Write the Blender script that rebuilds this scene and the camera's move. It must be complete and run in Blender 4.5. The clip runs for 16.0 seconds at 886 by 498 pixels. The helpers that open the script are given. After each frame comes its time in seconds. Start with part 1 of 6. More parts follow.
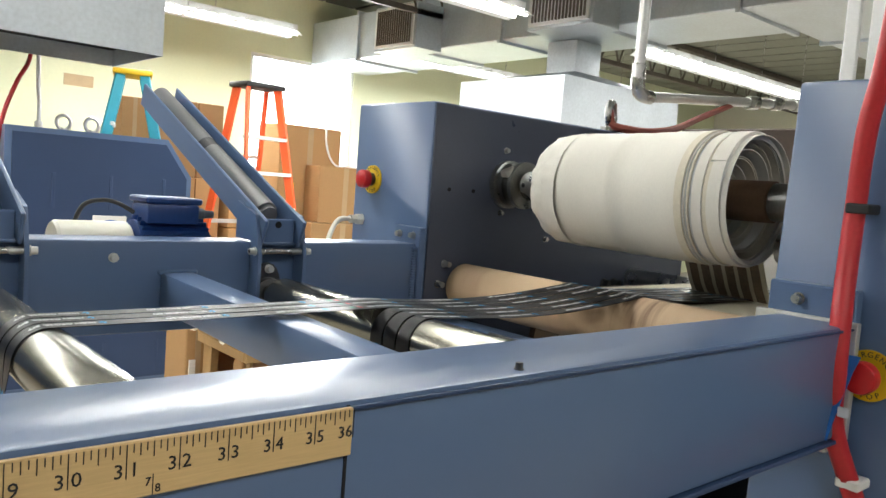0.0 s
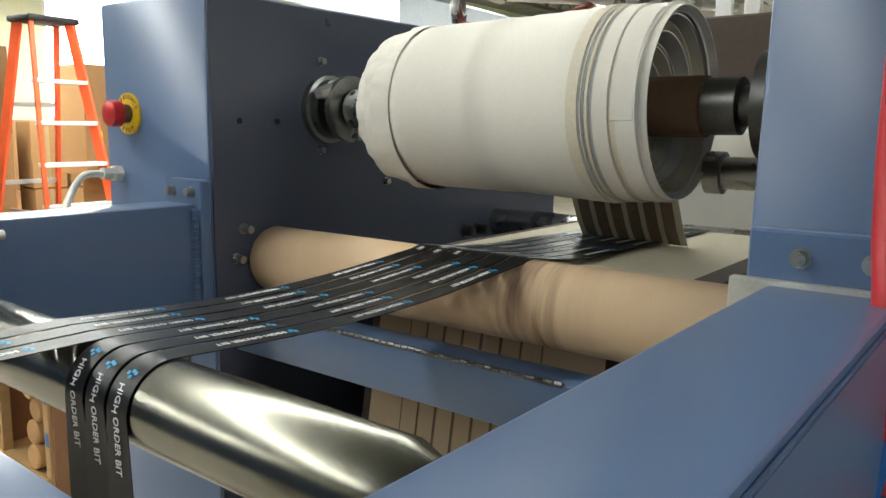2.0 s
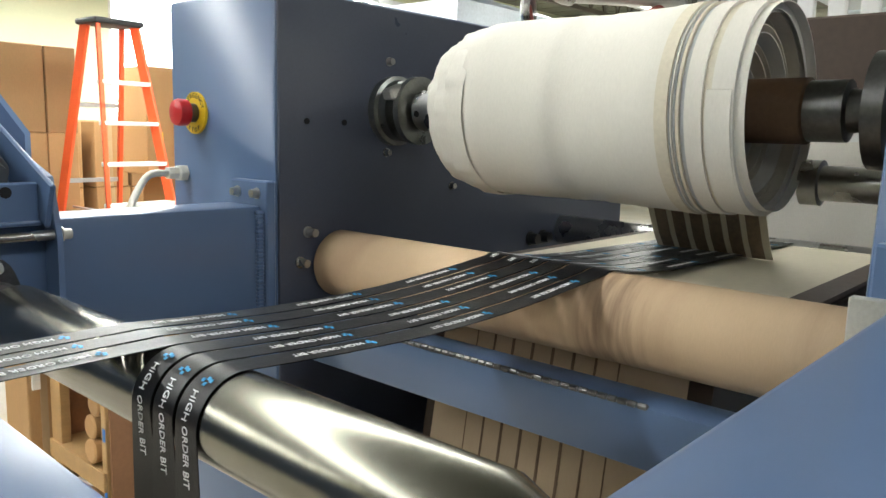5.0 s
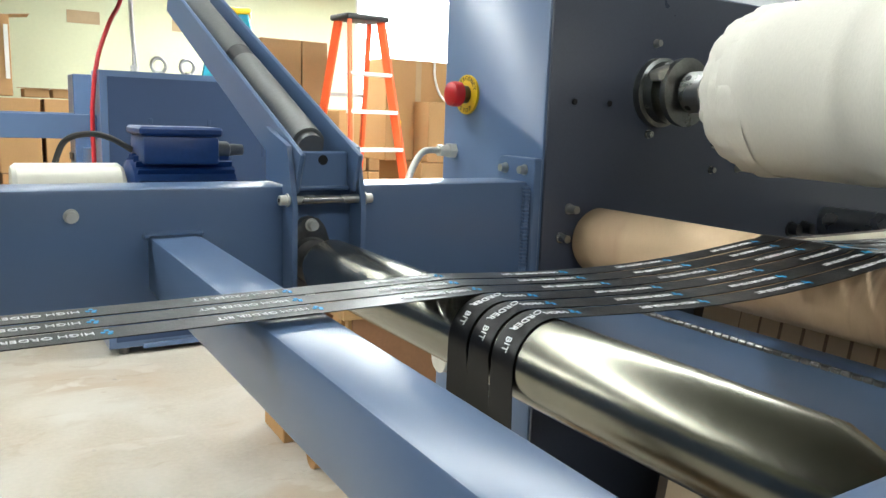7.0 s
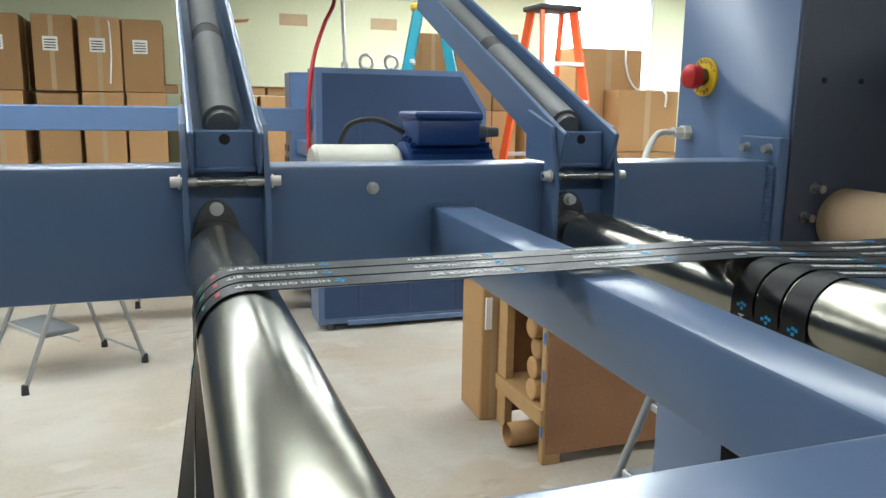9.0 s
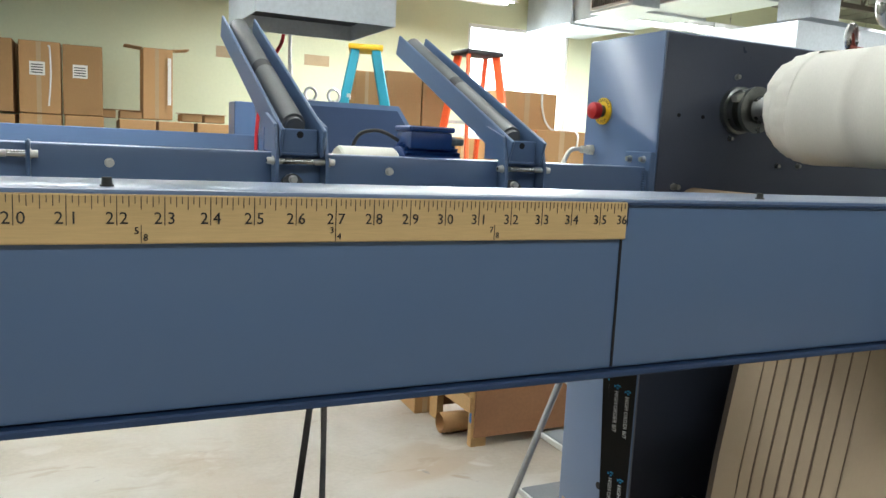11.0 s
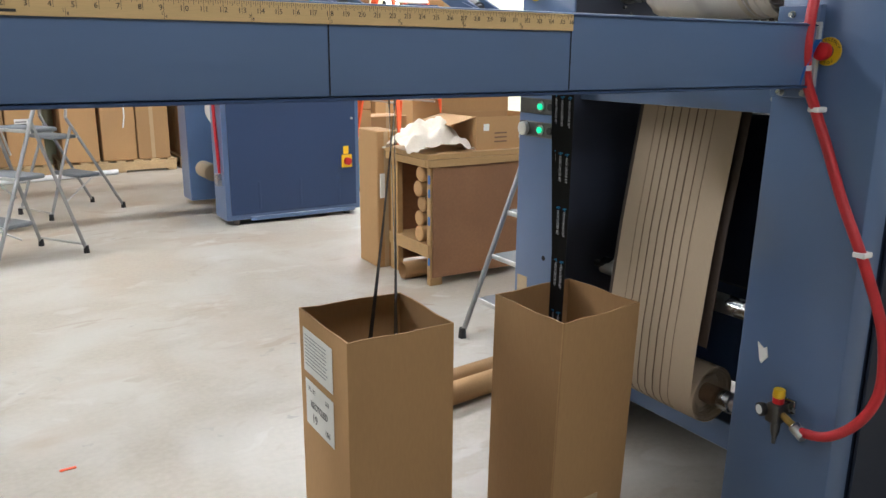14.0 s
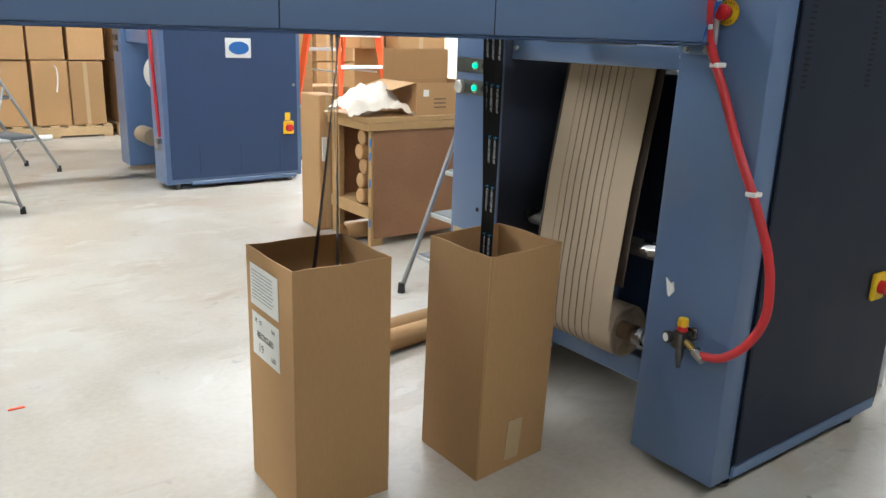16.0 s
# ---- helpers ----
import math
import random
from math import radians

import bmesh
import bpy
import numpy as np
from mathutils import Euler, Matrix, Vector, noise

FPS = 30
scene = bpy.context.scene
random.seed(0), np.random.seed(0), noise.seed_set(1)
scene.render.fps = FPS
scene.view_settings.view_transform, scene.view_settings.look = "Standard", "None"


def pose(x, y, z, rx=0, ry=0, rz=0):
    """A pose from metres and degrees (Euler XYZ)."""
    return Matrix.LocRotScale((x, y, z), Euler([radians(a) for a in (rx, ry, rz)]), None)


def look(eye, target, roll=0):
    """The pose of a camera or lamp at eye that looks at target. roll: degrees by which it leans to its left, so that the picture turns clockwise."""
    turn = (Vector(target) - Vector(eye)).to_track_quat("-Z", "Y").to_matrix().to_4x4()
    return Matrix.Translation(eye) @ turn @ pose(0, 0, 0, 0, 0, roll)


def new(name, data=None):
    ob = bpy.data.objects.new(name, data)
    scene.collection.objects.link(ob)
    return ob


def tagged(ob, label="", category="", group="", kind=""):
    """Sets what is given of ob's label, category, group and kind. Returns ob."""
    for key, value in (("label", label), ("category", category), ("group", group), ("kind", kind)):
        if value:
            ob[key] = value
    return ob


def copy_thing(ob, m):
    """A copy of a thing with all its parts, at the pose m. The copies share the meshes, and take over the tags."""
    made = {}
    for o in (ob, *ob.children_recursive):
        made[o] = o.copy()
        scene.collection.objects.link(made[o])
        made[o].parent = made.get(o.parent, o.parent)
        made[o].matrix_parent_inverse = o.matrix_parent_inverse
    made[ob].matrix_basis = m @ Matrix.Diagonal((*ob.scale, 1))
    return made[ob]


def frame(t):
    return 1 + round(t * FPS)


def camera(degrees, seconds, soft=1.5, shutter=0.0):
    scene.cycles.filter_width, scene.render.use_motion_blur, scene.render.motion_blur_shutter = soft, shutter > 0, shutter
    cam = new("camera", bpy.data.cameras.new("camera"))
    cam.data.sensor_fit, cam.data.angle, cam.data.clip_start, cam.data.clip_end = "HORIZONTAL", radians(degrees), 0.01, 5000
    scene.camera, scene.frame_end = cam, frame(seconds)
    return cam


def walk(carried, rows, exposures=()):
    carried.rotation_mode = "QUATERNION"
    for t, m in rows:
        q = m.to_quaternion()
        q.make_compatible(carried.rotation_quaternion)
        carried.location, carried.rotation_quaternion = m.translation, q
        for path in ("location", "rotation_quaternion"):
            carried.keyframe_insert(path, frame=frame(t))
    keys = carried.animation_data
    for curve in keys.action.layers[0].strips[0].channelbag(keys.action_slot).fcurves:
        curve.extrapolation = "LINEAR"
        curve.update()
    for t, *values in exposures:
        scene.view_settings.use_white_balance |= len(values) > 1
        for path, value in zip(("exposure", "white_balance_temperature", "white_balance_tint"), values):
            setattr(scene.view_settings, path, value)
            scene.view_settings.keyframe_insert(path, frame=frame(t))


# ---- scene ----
cam = camera(59.8, 16.0)
PATH = [
    (0, (-0.251, -0.359, 1.513), (1.058, 1.144, 1.353), 4.4),
    (0.5, (-0.217, -0.297, 1.505), (1.182, 1.113, 1.272), 4.3),
    (1, (-0.119, -0.192, 1.509), (1.398, 1.094, 1.294), 2.5),
    (1.5, (0.024, -0.139, 1.495), (1.54, 1.133, 1.207), 0.4),
    (2, (0.103, -0.068, 1.501), (1.663, 1.146, 1.193), 0.7),
    (2.5, (0.133, -0.04, 1.504), (1.717, 1.135, 1.173), 0.8),
    (3, (0.141, -0.032, 1.51), (1.743, 1.115, 1.165), 0.4),
    (5.5, (0.103, -0.019, 1.493), (1.501, 1.381, 1.202), 2.0),
    (6, (0.085, -0.018, 1.489), (1.383, 1.474, 1.191), 2.5),
    (6.5, (0.065, -0.015, 1.483), (1.268, 1.551, 1.167), 2.5),
    (7, (0.04, -0.011, 1.479), (1.1, 1.652, 1.145), 2.0),
    (7.5, (0.016, -0.009, 1.476), (0.965, 1.715, 1.121), 2.1),
    (8, (-0.015, -0.014, 1.479), (0.81, 1.772, 1.116), 0.9),
    (8.5, (-0.04, -0.015, 1.474), (0.613, 1.839, 1.103), 1.0),
    (8.7, (-0.058, -0.02, 1.471), (0.592, 1.835, 1.101), 0.9),
    (10.8, (-0.329, -0.427, 1.425), (0.449, 1.393, 1.14), 2.6),
    (11, (-0.375, -0.469, 1.419), (0.48, 1.32, 1.154), 2.8),
    (11.2, (-0.413, -0.509, 1.409), (0.496, 1.254, 1.154), 1.3),
    (11.5, (-0.461, -0.564, 1.398), (0.459, 1.193, 1.138), 3.0),
    (11.6, (-0.473, -0.585, 1.396), (0.448, 1.171, 1.136), 3.1),
    (12, (-0.546, -0.716, 1.375), (0.374, 1.04, 1.11), 2.0),
    (12.5, (-0.647, -0.841, 1.354), (0.25, 0.916, 1.023), 1.9),
    (13, (-0.764, -0.927, 1.341), (0.161, 0.808, 0.977), 1.5),
    (13.5, (-0.883, -1.017, 1.334), (0.093, 0.67, 0.886), 0.2),
    (14, (-0.927, -1.062, 1.315), (0.103, 0.581, 0.825), 0.4),
    (14.5, (-0.942, -1.099, 1.283), (0.134, 0.512, 0.786), 1.3),
    (15, (-0.972, -1.141, 1.263), (0.13, 0.447, 0.75), 0.5),
    (15.5, (-0.998, -1.183, 1.258), (0.131, 0.379, 0.723), 0.5),
    (16, (-1.015, -1.219, 1.256), (0.133, 0.327, 0.716), 1.9),
]
walk(cam, [(t, look(*m)) for t, *m in PATH], [(0, 0.10, 6450, 8), (2.5, 0.05, 6420, 4), (5.5, 0.28, 6350, 6), (7, 0.28, 6200, 4), (8.5, -0.06, 5980, 4), (11, 0.03, 6100, 5), (12.5, 0.0, 6120, 8), (13.5, -0.05, 6050, 12), (14.5, 0.12, 5950, 10), (16, 0.30, 5920, 8)])

# ---- light ----
world = bpy.data.worlds.new("world")
world.use_nodes = True
scene.world = world
sky = world.node_tree.nodes.new("ShaderNodeTexSky")
sky.sky_type, sky.sun_disc = "NISHITA", False
sky.sun_elevation, sky.sun_rotation = radians(40), radians(20)
world.node_tree.links.new(sky.outputs[0], world.node_tree.nodes["Background"].inputs[0])
world.node_tree.nodes["Background"].inputs[1].default_value = 0.1


def area_lamp(name, m, sx, sy, watts, colour):
    data = bpy.data.lights.new(name, "AREA")
    data.shape, data.size, data.size_y, data.energy, data.color = "RECTANGLE", sx, sy, watts, colour
    ob = new(name, data)
    ob.matrix_world = m
    return ob


# rows of fluorescent tubes along x: (y, x start, x end)
# the row (4.3, -6.5, 0.2) is unseen, added to brighten floor and cartons
ROWS = [(7.38, 1.6, 4.1), (7.38, 5.78, 11.0), (4.5, 0.6, 4.7), (4.5, 6.5, 12.0), (1.6, -3.4, 3.2), (-1.9, -4.5, 3.6), (4.3, -6.5, 0.2), (1.45, 6.2, 12.5)]
WATTS = (52, 48, 34, 28, 12, 8, 32, 36)  # per metre of row
LAMP_Z = 3.02
for (y, xa, xb), w in zip(ROWS, WATTS):
    area_lamp("tube_light", pose((xa + xb) / 2, y, LAMP_Z - 0.03), xb - xa, 0.2, w * (xb - xa), (1.0, 0.985, 0.95))
area_lamp("window_light", look((5.29, 9.1, 2.4), (4.4, 4.6, 0.9)), 1.5, 1.1, 170, (0.95, 0.98, 1.0))


# ---- materials ----
def mat(name, base, rough=0.5, metal=0.0, vary=0.12, scale=6.0, fine=90.0, bump=0.15, spec=0.5, rvary=0.12, stretch=None,
        second=None, amount=0.5, edge=(0.45, 0.6), island=0.0, coat=0.0, ior=1.5):
    """A surface with variation at two scales; second: a second colour (stains, wear) laid in by a noise threshold."""
    m = bpy.data.materials.new(name)
    m.use_nodes = True
    nt = m.node_tree
    b = nt.nodes["Principled BSDF"]
    n = nt.nodes.new
    tc, mp = n("ShaderNodeTexCoord"), n("ShaderNodeMapping")
    nt.links.new(tc.outputs["Object"], mp.inputs[0])
    if stretch:
        mp.inputs["Scale"].default_value = stretch
    big, small = n("ShaderNodeTexNoise"), n("ShaderNodeTexNoise")
    big.inputs["Scale"].default_value, big.inputs["Detail"].default_value = scale, 6
    small.inputs["Scale"].default_value, small.inputs["Detail"].default_value = fine, 4
    nt.links.new(mp.outputs[0], big.inputs[0])
    nt.links.new(mp.outputs[0], small.inputs[0])
    add = n("ShaderNodeMath")
    add.operation = "ADD"
    nt.links.new(big.outputs[0], add.inputs[0])
    nt.links.new(small.outputs[0], add.inputs[1])
    ramp = n("ShaderNodeMapRange")
    ramp.inputs[1].default_value, ramp.inputs[2].default_value = 0.6, 1.4
    ramp.inputs[3].default_value, ramp.inputs[4].default_value = 1 - vary, 1 + vary
    nt.links.new(add.outputs[0], ramp.inputs[0])
    mul = n("ShaderNodeVectorMath")
    mul.operation = "SCALE"
    mul.inputs[0].default_value = base[:3]
    nt.links.new(ramp.outputs[0], mul.inputs["Scale"])
    out = mul.outputs[0]
    if second:
        patch, step, mix = n("ShaderNodeTexNoise"), n("ShaderNodeMapRange"), n("ShaderNodeMix")
        patch.inputs["Scale"].default_value, patch.inputs["Detail"].default_value = scale * 0.45, 8
        patch.inputs["Distortion"].default_value = 0.6
        step.inputs[1].default_value, step.inputs[2].default_value = edge
        step.inputs[4].default_value = amount
        mix.data_type = "RGBA"
        nt.links.new(mp.outputs[0], patch.inputs[0])
        nt.links.new(patch.outputs[0], step.inputs[0])
        nt.links.new(step.outputs[0], mix.inputs[0])
        nt.links.new(out, mix.inputs[6])
        mix.inputs[7].default_value = (*second, 1)
        out = mix.outputs[2]
    if island:
        info, rr, sc = n("ShaderNodeObjectInfo"), n("ShaderNodeMapRange"), n("ShaderNodeVectorMath")
        rr.inputs[3].default_value, rr.inputs[4].default_value = 1 - island, 1 + island
        sc.operation = "SCALE"
        nt.links.new(info.outputs["Random"], rr.inputs[0])
        nt.links.new(out, sc.inputs[0])
        nt.links.new(rr.outputs[0], sc.inputs["Scale"])
        out = sc.outputs[0]
    nt.links.new(out, b.inputs["Base Color"])
    rm = n("ShaderNodeMapRange")
    rm.inputs[3].default_value, rm.inputs[4].default_value = max(0.02, rough - rvary), min(1, rough + rvary)
    nt.links.new(big.outputs[0], rm.inputs[0])
    nt.links.new(rm.outputs[0], b.inputs["Roughness"])
    b.inputs["Metallic"].default_value = metal
    b.inputs["Specular IOR Level"].default_value = spec
    b.inputs["Coat Weight"].default_value = coat
    b.inputs["IOR"].default_value = ior
    if bump:
        bp = n("ShaderNodeBump")
        bp.inputs["Strength"].default_value, bp.inputs["Distance"].default_value = bump, 0.002
        nt.links.new(small.outputs[0], bp.inputs["Height"])
        nt.links.new(bp.outputs[0], b.inputs["Normal"])
    return m


def glow(name, colour, strength):
    m = bpy.data.materials.new(name)
    m.use_nodes = True
    b = m.node_tree.nodes["Principled BSDF"]
    b.inputs["Base Color"].default_value = (*colour, 1)
    b.inputs["Emission Color"].default_value = (*colour, 1)
    b.inputs["Emission Strength"].default_value = strength
    return m


BLUE = mat("blue_paint", (0.094, 0.150, 0.272), 0.28, vary=0.0, scale=3, fine=60, bump=0.0, rvary=0.0, spec=0.6)
NAVY = mat("navy_panel", (0.021, 0.047, 0.118), 0.5, vary=0.08, scale=3, fine=420, bump=0.10)
DARKP = mat("charcoal_panel", (0.011, 0.017, 0.034), 0.5, vary=0.08, scale=3, fine=420, bump=0.05, spec=0.25)
# the blue paint again, darkened: the inner plate's shade is put into its colour
BLUESHADE = mat("shaded_blue_paint", (0.060, 0.071, 0.106), 0.33, metal=0.0, vary=0.08, scale=4, fine=300, bump=0.06)
CHROME = mat("worn_chrome", (0.20, 0.197, 0.17), 0.23, metal=1.0, vary=0.08, scale=24, fine=200, bump=0.0, rvary=0.02,
             second=(0.27, 0.26, 0.21), amount=0.5, edge=(0.36, 0.70), stretch=(1, 1.4, 1))
STEEL = mat("steel", (0.45, 0.45, 0.44), 0.28, metal=1.0, vary=0.1, scale=20, fine=200, bump=0.04)
DARKSTEEL = mat("dark_steel", (0.13, 0.13, 0.13), 0.35, metal=1.0, vary=0.2, scale=25, fine=200, bump=0.08)
HUBSTEEL = mat("machined_grey_steel", (0.26, 0.27, 0.26), 0.32, metal=1.0, vary=0.15, scale=25, fine=200, bump=0.06)
ZINC = mat("zinc_plate", (0.68, 0.67, 0.63), 0.35, metal=0.7, vary=0.12, scale=40, fine=300, bump=0.05)
GALV = mat("galvanised_sheet", (0.52, 0.56, 0.60), 0.42, metal=0.6, vary=0.12, scale=5, fine=40, bump=0.05)
BLACK = mat("black_rubber", (0.012, 0.012, 0.013), 0.55, vary=0.2)
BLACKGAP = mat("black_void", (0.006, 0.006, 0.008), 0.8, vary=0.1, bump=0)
FELT = mat("off_white_paper_roll", (0.73, 0.705, 0.645), 0.85, vary=0.05, scale=5, fine=160, bump=0.12, spec=0.15, stretch=(1, 3, 1))
FELT2 = mat("cream_paper_edges", (0.66, 0.61, 0.50), 0.85, vary=0.08, scale=9, fine=200, bump=0.2, spec=0.15)
FELT3 = mat("grey_paper_band", (0.46, 0.48, 0.50), 0.85, vary=0.10, scale=9, fine=200, bump=0.2, spec=0.15)
CORE = mat("brown_cardboard_core", (0.17, 0.10, 0.055), 0.7, vary=0.15, scale=15, fine=200, bump=0.2)
TAN = mat("tan_heat_roll", (0.55, 0.405, 0.262), 0.72, vary=0.05, scale=6, fine=250, bump=0.10, spec=0.3,
          second=(0.36, 0.24, 0.16), amount=0.5, edge=(0.52, 0.66), stretch=(0.6, 3.2, 0.6))


def scorch(m, y0, y1, colour):
    """Streaky scorch marks round a roll, between two places along it."""
    nt = m.node_tree
    n, b = nt.nodes.new, nt.nodes["Principled BSDF"]
    src = b.inputs["Base Color"].links[0].from_socket
    tc, sep, a, c, ns, mp = n("ShaderNodeTexCoord"), n("ShaderNodeSeparateXYZ"), n("ShaderNodeMapRange"), n("ShaderNodeMapRange"), n("ShaderNodeTexNoise"), n("ShaderNodeMapping")
    nt.links.new(tc.outputs["Object"], sep.inputs[0])
    nt.links.new(tc.outputs["Object"], mp.inputs[0])
    mp.inputs["Scale"].default_value = (4, 40, 4)
    ns.inputs["Scale"].default_value, ns.inputs["Detail"].default_value = 2.0, 5
    nt.links.new(mp.outputs[0], ns.inputs[0])
    for r, lo, hi in ((a, y0 - 0.03, y0 + 0.02), (c, y1 + 0.03, y1 - 0.02)):
        r.interpolation_type = "SMOOTHSTEP"
        r.inputs[1].default_value, r.inputs[2].default_value = min(lo, hi), max(lo, hi)
        if lo > hi:
            r.inputs[3].default_value, r.inputs[4].default_value = 1, 0
        nt.links.new(sep.outputs[1], r.inputs[0])
    m1, m2, lim, mix = n("ShaderNodeMath"), n("ShaderNodeMath"), n("ShaderNodeMapRange"), n("ShaderNodeMix")
    m1.operation = m2.operation = "MULTIPLY"
    lim.inputs[1].default_value, lim.inputs[2].default_value, lim.inputs[4].default_value = 0.42, 0.68, 0.8
    nt.links.new(ns.outputs[0], lim.inputs[0])
    nt.links.new(a.outputs[0], m1.inputs[0])
    nt.links.new(c.outputs[0], m1.inputs[1])
    nt.links.new(m1.outputs[0], m2.inputs[0])
    nt.links.new(lim.outputs[0], m2.inputs[1])
    mix.data_type = "RGBA"
    nt.links.new(m2.outputs[0], mix.inputs[0])
    nt.links.new(src, mix.inputs[6])
    mix.inputs[7].default_value = (*colour, 1)
    nt.links.new(mix.outputs[2], b.inputs["Base Color"])


scorch(TAN, 0.33, 0.40, (0.16, 0.10, 0.07))
PAPER = mat("kraft_transfer_paper", (0.43, 0.335, 0.235), 0.65, vary=0.04, scale=4, fine=200, bump=0.08, spec=0.3, stretch=(2, 2, 0.4))
PAPERLINE = mat("dark_ghost_stripe", (0.13, 0.085, 0.055), 0.7, vary=0.2, scale=10, fine=150)
BROWNST = mat("brown_print_stripe", (0.20, 0.145, 0.10), 0.7, vary=0.3, scale=30, fine=150)
PAPEREDGE = mat("brown_web_edge", (0.055, 0.035, 0.025), 0.6, vary=0.2)
CREAM = mat("cream_web", (0.62, 0.57, 0.44), 0.7, vary=0.05, scale=6)
CARD = mat("cardboard", (0.395, 0.235, 0.108), 0.78, vary=0.07, scale=2.5, fine=150, bump=0.12, spec=0.25, stretch=(1, 1, 0.25), island=0.2)
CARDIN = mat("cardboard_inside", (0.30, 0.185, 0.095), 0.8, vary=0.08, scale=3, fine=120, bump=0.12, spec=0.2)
TAPE = mat("packing_tape", (0.42, 0.30, 0.17), 0.35, vary=0.08, scale=10)
LABEL = mat("paper_label", (0.78, 0.77, 0.74), 0.6, vary=0.03)
INK = mat("black_ink", (0.02, 0.02, 0.02), 0.6, vary=0.1, bump=0)
GREYINK = mat("faded_ink", (0.35, 0.35, 0.36), 0.7, vary=0.1, bump=0)
WHITEINK = mat("white_print", (0.72, 0.73, 0.75), 0.5, vary=0.05, bump=0)
MARKGREEN = mat("green_print", (0.02, 0.22, 0.12), 0.5, vary=0.05, bump=0)
BLUEINK = mat("light_blue_print", (0.02, 0.30, 0.62), 0.5, vary=0.05, bump=0)
STRAP = mat("black_satin_webbing", (0.005, 0.005, 0.006), 0.34, vary=0.25, scale=30, fine=900, bump=0.1, spec=0.5, ior=1.33, stretch=(1, 1, 1))
RULERWOOD = mat("varnished_maple", (0.62, 0.43, 0.20), 0.38, vary=0.10, scale=5, fine=120, bump=0.05, stretch=(0.5, 8, 8), coat=0.2)
WOOD = mat("pine_wood", (0.42, 0.26, 0.11), 0.6, vary=0.15, scale=5, fine=70, bump=0.12, stretch=(0.6, 6, 6))
PLY = mat("plywood", (0.27, 0.13, 0.06), 0.6, vary=0.14, scale=3, fine=60, bump=0.08, second=(0.16, 0.075, 0.035), amount=0.6, edge=(0.5, 0.7))
PALLETW = mat("pallet_wood", (0.44, 0.31, 0.16), 0.75, vary=0.2, scale=6, fine=60, bump=0.2, island=0.15)
CONCRETE = mat("sealed_concrete", (0.385, 0.345, 0.285), 0.38, vary=0.12, scale=3.2, fine=45, bump=0.05, rvary=0.10,
               second=(0.50, 0.485, 0.445), amount=0.6, edge=(0.42, 0.62))


def scuffs(m, scale, stretch, lo, hi, colour, most):
    """Thin worn streaks: a warped noise cut to a narrow band of its values."""
    nt = m.node_tree
    n, b = nt.nodes.new, nt.nodes["Principled BSDF"]
    src = b.inputs["Base Color"].links[0].from_socket
    tc, mp, ns, big, a, c, mul, mix = (n("ShaderNodeTexCoord"), n("ShaderNodeMapping"), n("ShaderNodeTexNoise"), n("ShaderNodeTexNoise"), n("ShaderNodeMapRange"),
                                       n("ShaderNodeMapRange"), n("ShaderNodeMath"), n("ShaderNodeMix"))
    nt.links.new(tc.outputs["Object"], mp.inputs[0])
    mp.inputs["Scale"].default_value = stretch
    mp.inputs["Rotation"].default_value = (0, 0, 0.5)
    ns.inputs["Scale"].default_value, ns.inputs["Detail"].default_value, ns.inputs["Distortion"].default_value = scale, 9, 1.1
    big.inputs["Scale"].default_value, big.inputs["Detail"].default_value = 1.3, 3
    nt.links.new(mp.outputs[0], ns.inputs[0])
    nt.links.new(tc.outputs["Object"], big.inputs[0])
    a.inputs[1].default_value, a.inputs[2].default_value = lo, hi
    c.inputs[1].default_value, c.inputs[2].default_value, c.inputs[4].default_value = 0.42, 0.66, most
    nt.links.new(ns.outputs[0], a.inputs[0])
    nt.links.new(big.outputs[0], c.inputs[0])
    mul.operation = "MULTIPLY"
    nt.links.new(a.outputs[0], mul.inputs[0])
    nt.links.new(c.outputs[0], mul.inputs[1])
    mix.data_type = "RGBA"
    nt.links.new(mul.outputs[0], mix.inputs[0])
    nt.links.new(src, mix.inputs[6])
    mix.inputs[7].default_value = (*colour, 1)
    nt.links.new(mix.outputs[2], b.inputs["Base Color"])


scuffs(CHROME, 3.0, (9, 1.6, 9), 0.48, 0.70, (0.13, 0.125, 0.10), 0.7)
scuffs(CHROME, 16.0, (1, 0.35, 1), 0.44, 0.66, (0.14, 0.135, 0.11), 0.8)
scuffs(CONCRETE, 1.1, (1.0, 1.4, 1), 0.48, 0.60, (0.37, 0.29, 0.21), 0.8)
scuffs(CONCRETE, 2.6, (1.0, 1.6, 1), 0.57, 0.64, (0.52, 0.505, 0.47), 0.75)
scuffs(CONCRETE, 4.2, (0.8, 1.5, 1), 0.59, 0.66, (0.31, 0.24, 0.17), 0.7)
scuffs(CONCRETE, 5.5, (1.0, 1.2, 1), 0.67, 0.70, (0.22, 0.215, 0.205), 0.8)
WALLP = mat("pale_green_wall", (0.66, 0.70, 0.50), 0.65, vary=0.04, scale=1.2, fine=30, bump=0.15)
PLAINW = mat("off_white_wall", (0.62, 0.62, 0.55), 0.7, vary=0.06, scale=1.0, fine=30, bump=0.1)
CEIL = mat("dark_roof_deck", (0.18, 0.185, 0.155), 0.8, vary=0.12, scale=1.0, fine=12, bump=0.1, stretch=(0.3, 5, 1))
TRUSS = mat("brown_steel_joist", (0.10, 0.085, 0.07), 0.6, vary=0.2, scale=6)
FIXT = mat("white_enamel", (0.75, 0.76, 0.76), 0.4, vary=0.04)
ORANGE = mat("orange_fibreglass", (0.86, 0.11, 0.022), 0.5, vary=0.08, scale=8, fine=150)
TEAL = mat("teal_fibreglass", (0.02, 0.27, 0.36), 0.5, vary=0.08, scale=8, fine=150)
